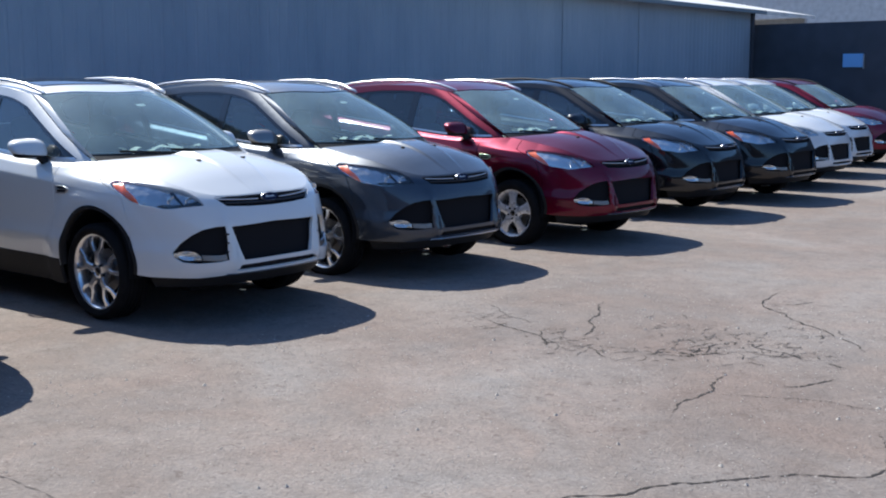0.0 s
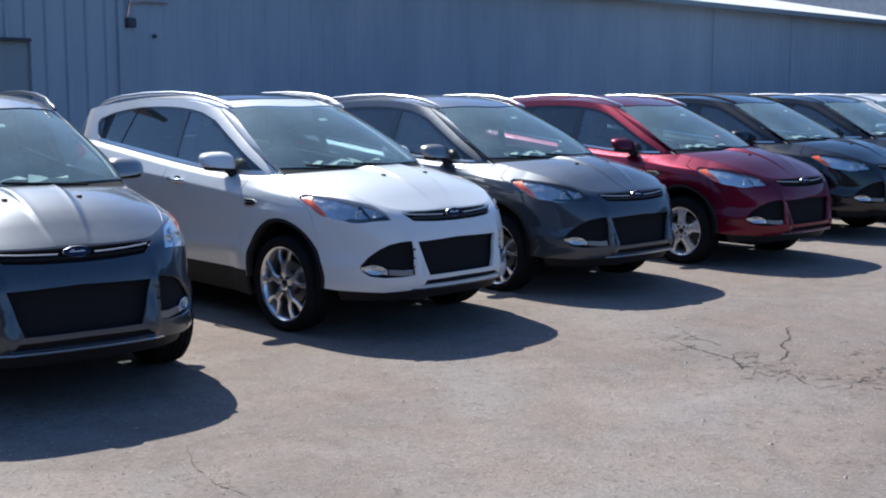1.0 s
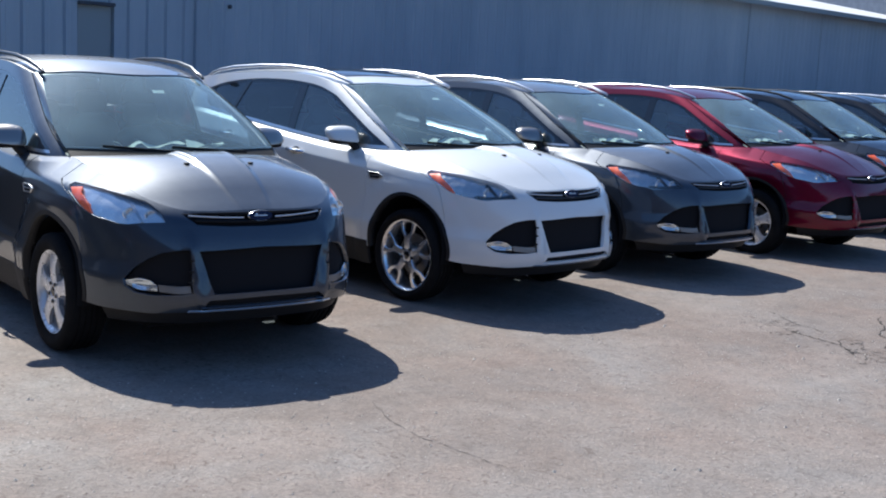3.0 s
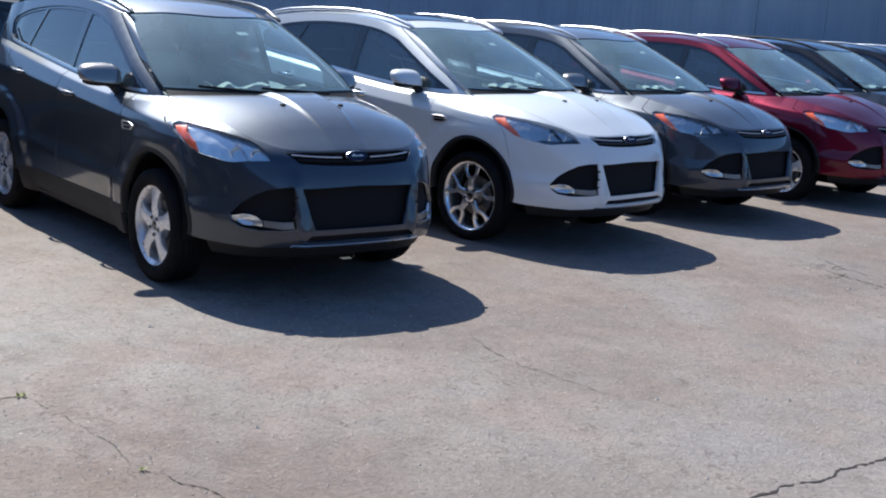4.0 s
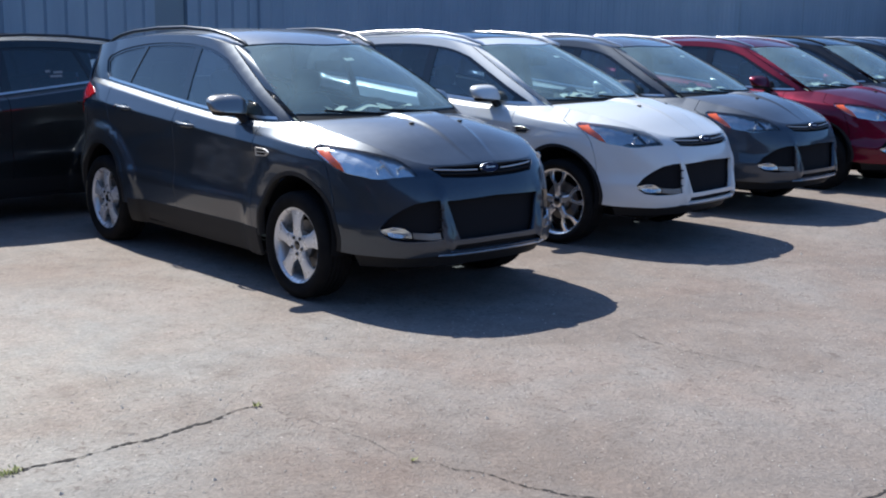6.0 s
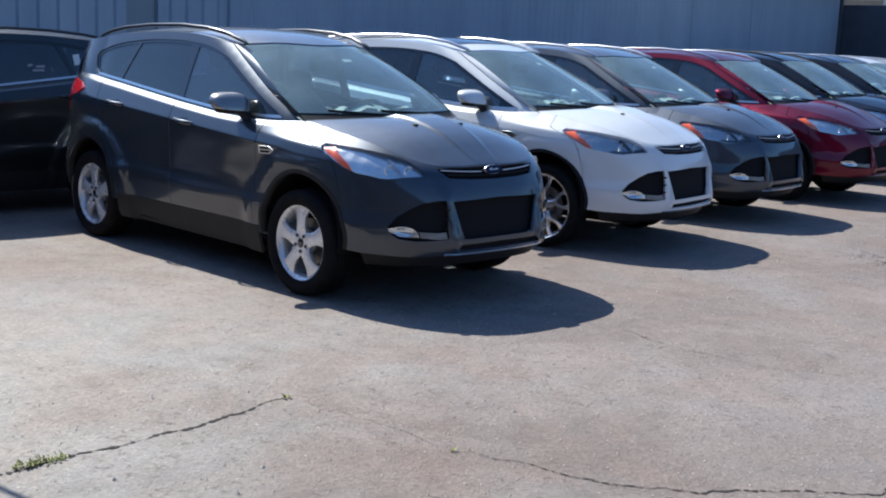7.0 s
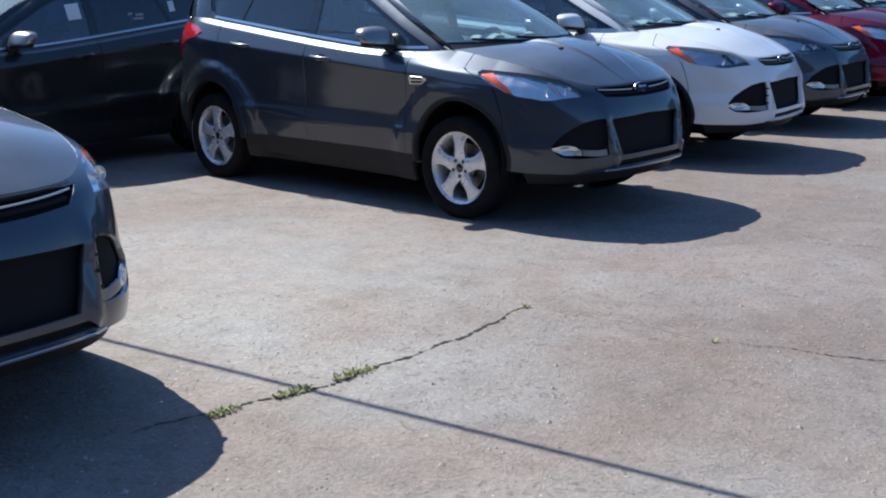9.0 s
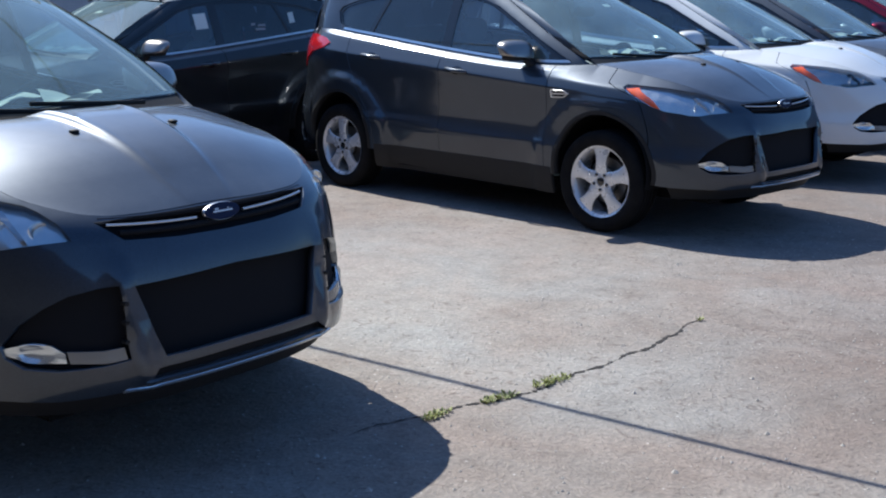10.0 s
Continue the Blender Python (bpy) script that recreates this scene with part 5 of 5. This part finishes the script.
def mirror_side(sd):
    def shape(p):
        return Vector((p.x * (1 - 0.2 * p.y) - 0.12 * p.y - 0.45 * p.z, p.y, max(p.z, -0.62) * (1 - 0.15 * p.y) + 0.07 * p.y))
    v, f = blob((0.60, 0.922, 1.192), (0.080, 0.130, 0.072), 3.0, 32, 16, shape)
    if sd < 0:
        v = [Vector((p.x, -p.y, p.z)) for p in v]
    return smooth_mesh("mirror", (v, f), PAINT_GREY, 60)


# ---- the row of cars ----
CARS = [
    ("grey_suv", 0.649, -5.110, 5.8, PAINT_GREY, "dusty charcoal grey compact SUV parked nose out on cracked asphalt", 0, SILVER, 0),
    ("charcoal_suv", 0.0, 0.0, 0.0, PAINT_GREY, "charcoal grey compact SUV with five-spoke wheels beside a white one", 0, DARKRAIL, 0),
    ("white_suv", -0.45, 2.617, 7.4, PAINT_WHITE, "pearl white compact SUV with chrome wheels and a sunroof", 1, SILVER, 1),
    ("steel_grey_suv", -0.86, 5.03, 4.9, PAINT_STEEL, "steel grey compact SUV with chrome roof rails beside a red one", 1, SILVER, 0),
    ("red_suv", -0.98, 7.60, 4.4, PAINT_RED, "ruby red compact SUV with silver wheels in the row", 0, SILVER, 0),
    ("black_suv", -1.658, 10.342, 6.6, PAINT_BLACK, "glossy black compact SUV parked beside a red one", 0, PLASTIC, 0),
    ("black_suv", -1.959, 12.724, 4.8, PAINT_BLACK, "glossy black compact SUV parked beside a white one", 0, SILVER, 0),
    ("white_suv", -2.56, 14.95, 5.2, PAINT_WHITE, "white compact SUV with bright roof rails beside a black one", 0, SILVER, 0),
    ("white_suv", -3.40, 17.35, 5.0, PAINT_WHITE, "white compact SUV near the far end of the row", 0, SILVER, 0),
    ("red_suv", -4.05, 20.2, 5.0, PAINT_RED, "dark red compact SUV at the far end of the row", 0, PLASTIC, 0),
]
for name, x, y, deg, coat, label, sport, rails, roofglass in CARS:
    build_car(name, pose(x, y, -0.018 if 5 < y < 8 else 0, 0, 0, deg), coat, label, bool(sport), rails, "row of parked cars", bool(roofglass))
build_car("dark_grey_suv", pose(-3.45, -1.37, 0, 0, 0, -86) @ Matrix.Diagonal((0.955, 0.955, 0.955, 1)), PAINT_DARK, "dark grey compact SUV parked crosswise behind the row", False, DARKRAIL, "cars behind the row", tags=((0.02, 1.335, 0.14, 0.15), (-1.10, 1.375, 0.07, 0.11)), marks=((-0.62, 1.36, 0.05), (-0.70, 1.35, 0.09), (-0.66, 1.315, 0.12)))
build_car("white_suv", pose(-9.4, -0.3, 0, 0, 0, -70), PAINT_WHITE, "white compact SUV parked beside the end of the shed", False, SILVER, "cars behind the row")


# ---- ground ----
def ground_mesh():
    bm = bmesh.new()
    xs = [-400, -60, -20, -8, -2, 2, 6, 12, 30, 80, 400]
    ys = [-400, -60, -20, -8, 0, 8, 16, 30, 60, 150, 400]
    grid = [[bm.verts.new((x, y, 0)) for y in ys] for x in xs]
    for i in range(len(xs) - 1):
        for j in range(len(ys) - 1):
            bm.faces.new((grid[i][j], grid[i + 1][j], grid[i + 1][j + 1], grid[i][j + 1]))
    return from_bm("ground", bm, ASPHALT)


tagged(new("ground", ground_mesh()), "sun-bleached worn asphalt lot with fine cracks", "ground", kind="structure")


def crack(points, width, seed, wild=0.04, material=CRACK, into=None):
    """A jagged dark fissure along points, lying in the asphalt."""
    rnd = random.Random(seed)
    line = [Vector((*p, 0)) for p in points]
    for _ in range(4):
        nxt = [line[0]]
        for a, b in zip(line, line[1:]):
            m = (a + b) / 2
            d = (b - a)
            m += Vector((-d.y, d.x, 0)) * rnd.uniform(-1, 1) * wild * 4 * 0.5
            nxt += [m, b]
        line = nxt
    bm = into or bmesh.new()
    prev = None
    for i, p in enumerate(line):
        d = (line[min(i + 1, len(line) - 1)] - line[max(i - 1, 0)]).normalized()
        side = Vector((-d.y, d.x, 0))
        k = min(1, 6 * min(i, len(line) - 1 - i) / len(line))
        w = width * (0.15 + 0.85 * k) * rnd.choice((0.15, 0.5, 0.8, 1.0, 1.5)) * rnd.uniform(0.7, 1.2) / 2
        pair = (bm.verts.new(p + side * w + Vector((0, 0, 0.003))), bm.verts.new(p - side * w + Vector((0, 0, 0.003))))
        if prev:
            bm.faces.new((prev[0], prev[1], pair[1], pair[0]))
        prev = pair
    if into:
        return None
    ob = new("crack", from_bm("crack", bm, material))
    return tagged(ob, "thin dark crack in the asphalt", "crack", kind="structure")


crack([(3.04, -2.25), (3.06, -2.44), (3.11, -2.68), (3.135, -2.90), (3.14, -3.12), (3.14, -3.42), (3.155, -3.62), (3.135, -3.76), (3.09, -3.92), (3.07, -4.10), (3.0, -4.6)], 0.018, 1, 0.05)
crack([(4.01, -2.17), (4.21, -2.10), (4.43, -2.02), (4.59, -1.97), (4.74, -1.90), (4.95, -1.76), (5.09, -1.54), (5.25, -1.37), (5.41, -1.21), (5.43, -0.86), (5.40, -0.4), (5.38, -0.02), (5.39, 0.3), (5.41, 0.66), (5.37, 1.03), (5.6, 1.45), (5.77, 1.8), (5.90, 2.14), (6.02, 2.35), (6.14, 2.54), (6.36, 2.73), (6.27, 3.05), (6.2, 3.19), (6.08, 3.38)], 0.012, 2, 0.06)
crack([(3.04, -2.25), (3.35, -2.20), (3.69, -2.16), (4.01, -2.17)], 0.0032, 3, 0.04, FAINT)
crack([(3.09, 0.19), (3.55, 0.05), (3.97, 0.06), (4.33, 0.12)], 0.006, 4, 0.04, FAINT)
crack([(2.86, 3.90), (3.17, 3.82), (3.33, 3.81), (3.59, 3.74)], 0.012, 5, 0.05)
crack([(2.47, 4.34), (2.90, 4.12), (3.24, 4.03)], 0.009, 6, 0.05, FAINT)
crack([(3.08, 5.04), (3.35, 4.63), (3.57, 4.29), (3.80, 3.90)], 0.014, 7, 0.06)
crack([(3.60, 3.71), (3.84, 3.72), (4.06, 3.72), (4.35, 3.57)], 0.008, 8, 0.06)
crack([(3.58, 3.74), (3.70, 3.66), (3.74, 3.60)], 0.020, 12, 0.05)
crack([(4.91, 3.82), (5.11, 3.43), (5.125, 3.20), (5.21, 2.90)], 0.013, 9, 0.06)
crack([(5.14, 3.35), (5.34, 3.49), (5.49, 3.60), (5.66, 3.68), (5.94, 3.70)], 0.007, 10, 0.05)
crack([(3.81, 6.46), (3.98, 5.79), (4.56, 5.36), (5.03, 5.09), (5.26, 4.87)], 0.013, 13, 0.06)
crack([(3.98, 5.79), (4.15, 5.95), (4.22, 6.2)], 0.010, 14, 0.05)
crack([(4.35, 3.84), (4.43, 4.01), (4.50, 4.29), (4.55, 4.53)], 0.016, 15, 0.10)
crack([(4.63, 4.60), (4.72, 4.49), (4.89, 4.50), (5.15, 4.44)], 0.014, 16, 0.10)
crack([(4.40, 3.90), (4.56, 4.02), (4.66, 4.22)], 0.012, 17, 0.10)
crack([(5.33, 3.77), (5.41, 3.90), (5.46, 4.12)], 0.013, 18, 0.06)
_rnd = random.Random(11)
FINE = {True: bmesh.new(), False: bmesh.new()}
for k in range(230):
    # the crazed patch of the lot: short, broken dashes in loose bands
    band = _rnd.choice([(4.28, 3.75, 4.60, 4.60), (4.28, 3.75, 4.60, 4.60), (4.55, 4.55, 5.2, 4.45), (4.50, 4.1, 5.0, 4.5), (4.2, 4.5, 4.9, 5.3), (2.8, 3.95, 3.6, 3.72), (3.6, 3.75, 4.3, 3.6), (3.7, 4.6, 4.5, 4.5)])
    q = _rnd.random()
    x = band[0] + (band[2] - band[0]) * q + _rnd.gauss(0, 0.13)
    y = band[1] + (band[3] - band[1]) * q + _rnd.gauss(0, 0.13)
    w = _rnd.choice((1.6, 1.9, 1.2, 0.3)) + _rnd.uniform(-0.4, 0.4)
    step = _rnd.uniform(0.02, 0.07)
    pts = [(x, y)]
    for _ in range(_rnd.randint(1, 3)):
        w += _rnd.uniform(-0.6, 0.6)
        pts.append((pts[-1][0] + step * math.cos(w), pts[-1][1] + step * math.sin(w)))
    crack(pts, _rnd.uniform(0.005, 0.013), 20 + k, 0.06, into=FINE[k % 3 == 0])
for dark, bm in FINE.items():
    tagged(new("fine_cracks", from_bm("fine_cracks", bm, CRACK if dark else FAINT)), "short broken hairline cracks in the worn asphalt", "cracks", kind="stuff")


def weed(x, y, r, seed):
    """A low tuft of narrow leaves growing from a crack."""
    rnd = random.Random(seed)
    bm = bmesh.new()
    for _ in range(int(1700 * r)):
        a, d = rnd.uniform(0, 6.283), r * math.sqrt(rnd.random())
        b = Vector((d * math.cos(a) * 0.55, d * math.sin(a), 0.003))
        t = rnd.uniform(0, 6.283)
        out = Vector((math.cos(t), math.sin(t), rnd.uniform(0.3, 1.4))) * rnd.uniform(0.007, 0.019)
        side = Vector((-math.sin(t), math.cos(t), 0)) * rnd.uniform(0.003, 0.006)
        q = [bm.verts.new(p) for p in (b, b + out * 0.5 + side, b + out, b + out * 0.5 - side)]
        bm.faces.new(q)
    ob = tagged(new("weed_tuft", from_bm("weed_tuft", bm, WEED)), "small yellow-green weed tuft growing from a crack", "weed", "weeds")
    ob.location = (x, y, 0)
    return ob


for k, (x, y, r) in enumerate([(3.13, -3.46, 0.075), (3.13, -3.56, 0.06), (3.12, -3.77, 0.055), (3.11, -3.86, 0.045), (3.07, -4.10, 0.055), (3.08, -4.16, 0.04), (4.03, -2.165, 0.008), (3.05, -2.27, 0.016)]):
    weed(x, y, r, 100 + k)


def pebbles():
    """Loose grit lying about the lot."""
    rnd = random.Random(77)
    verts, faces = [], []
    for _ in range(5200):
        x, y = rnd.uniform(2.2, 7.0), rnd.uniform(-6.5, 6.0)
        r = rnd.uniform(0.002, 0.0075) * (2.0 if rnd.random() < 0.04 else 1)
        n = len(verts)
        k = 5
        w0 = rnd.uniform(0, 6)
        verts += [(x + r * math.cos(w0 + 6.283 * q / k) * rnd.uniform(0.7, 1.2), y + r * math.sin(w0 + 6.283 * q / k) * rnd.uniform(0.7, 1.2), 0.001) for q in range(k)]
        verts += [(x, y, r * 0.9)]
        faces += [(n + q, n + (q + 1) % k, n + k) for q in range(k)]
    return make_mesh("grit", verts, faces, GRIT, smooth=False)


tagged(new("grit", pebbles()), "loose pale grit scattered on the asphalt", "grit", kind="stuff")

# overhead cable between the shed and the added wall across the lot
_drop = Vector((sun_dir.x, sun_dir.y, 0)) * (3.3 / sun_dir.z)
_ga, _gb = Vector((2.02, -3.91, 0)), Vector((4.40, -3.565, 0))
_gd = (_gb - _ga) / (_gb.x - _ga.x)
_pts = [_ga + _gd * (x - _ga.x) + _drop + Vector((0, 0, 3.3)) for x in (-2.3, 0, 5, 10, 15, 20, 29.9)]
tagged(new("overhead_cable", smooth_mesh("overhead_cable", tube([tuple(p) for p in _pts], 0.016, 8), PLASTIC)), "black overhead cable crossing the lot", "cable")

# ---- buildings ----
WU = Vector((-2.7, 23.5, 0)).normalized()
WN = Vector((WU.y, -WU.x, 0))
WP = Vector((-5.9, 3.0, 0))
# wall frame: x along the shed, y out of it, z up
SHED = Matrix.Translation(WP) @ Matrix(((WU.x, WN.x, 0, 0), (WU.y, WN.y, 0, 0), (0, 0, 1, 0), (0, 0, 0, 1)))
WALL_H = 3.5


def ribbed_wall(name, x0, x1, z0, z1, pitch, depth, share=0.28):
    """Profiled sheet metal between x0 and x1, with thickness behind."""
    bm = bmesh.new()
    prof = []
    x = x0
    while x < x1 - pitch:
        prof += [(x, 0), (x + pitch * (1 - share) - 0.02, 0), (x + pitch * (1 - share), depth), (x + pitch - 0.02, depth)]
        x += pitch
    prof += [(x, 0), (x1, 0)]
    ring = prof + [(x1, -0.2), (x0, -0.2)]
    lo = [bm.verts.new((a, b, z0)) for a, b in ring]
    hi = [bm.verts.new((a, b, z1)) for a, b in ring]
    for i in range(len(ring)):
        j = (i + 1) % len(ring)
        bm.faces.new((lo[i], lo[j], hi[j], hi[i]))
    bm.faces.new(lo)
    bm.faces.new(hi)
    ob = tagged(new(name, from_bm(name, bm, METALWALL)), "grey-blue ribbed sheet-metal shed wall", "wall", kind="structure")
    ob.matrix_world = SHED
    return ob


def slab(name, m, x0, x1, y0, y1, z0, z1, material, label, category, kind="structure", bevel=0.01):
    bm = bmesh.new()
    box_bm(bm, x0, x1, y0, y1, z0, z1, bevel)
    ob = tagged(new(name, from_bm(name, bm, material, angle=35)), label, category, kind=kind)
    ob.matrix_world = m
    return ob


ribbed_wall("wall_west", -3.75, -1.06, 0, WALL_H, 0.26, 0.035)
ribbed_wall("wall_west", -1.06, -0.58, 2.33, WALL_H, 0.24, 0.035)
ribbed_wall("wall_west", -0.58, 0.55, 0, WALL_H, 0.26, 0.035)
ribbed_wall("wall_west", 0.62, 13.85, 0, WALL_H, 0.20, 0.010, 0.2)
ribbed_wall("wall_west", 13.89, 16.95, 0, WALL_H, 0.20, 0.007, 0.2)
ribbed_wall("wall_west", 16.99, 22.75, 0, WALL_H, 0.20, 0.007, 0.2)
slab("trim", SHED, 0.545, 0.625, -0.15, 0.045, 0, WALL_H, METALWALL, "folded sheet-metal corner strip on the shed wall", "trim")
for x in (13.87, 16.97):
    slab("trim", SHED, x - 0.021, x + 0.021, -0.15, -0.006, 0, WALL_H, DOORPAINT, "dark joint between two wall sheets", "trim")
slab("trim", SHED, 22.74, 22.90, -0.2, 0.06, 0, WALL_H, DARKWALL, "dark corner post of the shed", "trim")
slab("wall_south_end", SHED, -3.75, -3.60, -9.0, -0.2, 0, WALL_H, METALWALL, "sheet-metal end wall of the shed", "wall")
door = slab("door_1", SHED, -1.045, -0.595, -0.10, -0.045, 0.01, 2.30, DOORPAINT, "closed grey-green steel door in the shed wall", "door")
slab("door_frame", SHED, -1.06, -0.58, -0.06, 0.05, 2.30, 2.345, DARKWALL, "dark lintel over the steel door", "trim")
part("door_handle", bars("door_handle", [(-0.70, -0.66, -0.05, 0.01, 1.0, 1.02)], SILVER, 0.004), door)
slab("junction_box", SHED, 0.66, 0.78, 0.0, 0.09, 2.52, 2.64, DARKWALL, "small dark electric box on the shed wall", "box", kind="")
slab("round_vent", SHED, 1.04, 1.09, 0.0, 0.05, 2.40, 2.45, DARKWALL, "small dark round fitting on the shed wall", "fitting", kind="")
pipe = tagged(new("wall_conduit", smooth_mesh("wall_conduit", tube([(0.70, 0.04, 2.66), (0.70, 0.05, 2.84), (0.92, 0.05, 2.86), (1.25, 0.05, 2.86)], 0.025, 8), SILVER)), "grey conduit pipe on the shed wall", "pipe")
pipe.matrix_world = SHED
pipe = tagged(new("wall_conduit", smooth_mesh("wall_conduit", tube([(0.93, 0.05, 2.60), (0.93, 0.05, 2.83)], 0.022, 8), SILVER)), "short grey conduit pipe on the shed wall", "pipe")
pipe.matrix_world = SHED


def roof_sheet():
    bm = bmesh.new()
    sec = [(0.30, 3.54), (-8.0, 5.05), (-8.0, 4.95), (0.30, 3.44)]
    a = [bm.verts.new((-4.2, y, z)) for y, z in sec]
    b = [bm.verts.new((26.3, y, z - 0.04)) for y, z in sec]
    bm.faces.new(a)
    bm.faces.new(b[::-1])
    for i in range(4):
        j = (i + 1) % 4
        bm.faces.new((a[i], b[i], b[j], a[j]))
    return from_bm("shed_roof", bm, WHITEROOF)


roof_ob = tagged(new("shed_roof", roof_sheet()), "white sheet-metal shed roof with a low pitch", "roof", kind="structure")
roof_ob.matrix_world = SHED
slab("trim", SHED, -4.2, 22.95, 0.302, 0.36, 3.40, 3.50, DOORPAINT, "grey metal gutter along the shed eave", "gutter")
slab("wall_north", SHED, 22.95, 23.2, -0.2, 14.0, 0, 3.14, DARKWALL, "dark painted block wall at the end of the lot", "wall")
slab("far_shed_end", SHED, 26.3, 26.5, -8.0, 0.0, 0, 3.46, STUCCO, "pale gable of the shed beyond the dark wall", "wall")
slab("far_building", SHED, 34.0, 44.0, -14, 5.2, 0, 8.0, STUCCO, "pale grey building beyond the wall", "building")
slab("far_building", SHED, 38.0, 48.0, 5.25, 30, 0, 8.0, DARKWALL, "darker building beyond the wall", "building")
for n0, n1, z0, z1 in ((2.47, 2.99, 2.0, 2.34), (3.59, 3.85, 1.88, 2.05)):
    sign = tagged(new("wall_sign", bars("wall_sign", [(22.90, 22.945, n0, n1, z0, z1)], SIGNBLUE, 0.004)), "pale blue notice plate on the dark wall", "sign", "wall signs")
    sign.matrix_world = SHED
    part("sign_edge", bars("sign_edge", [(22.88, 22.945, n1 + 0.002, n1 + 0.03, z0 - 0.04, z1 - 0.02)], SILVER, 0.003), sign, "pale metal edge")
# two added walls, out of view: they darken reflections and cut bounce light
slab("wall_south", Matrix.Identity(4), -40, 45, -9.9, -9.6, 0, 4.2, FARDARK, "unseen plain dark wall added beside the lot to darken car reflections", "wall")
slab("wall_east", Matrix.Identity(4), 27.0, 27.3, -24, 60, 0, 3.4, FARDARK, "unseen plain dark wall added across the lot to darken car reflections", "wall")
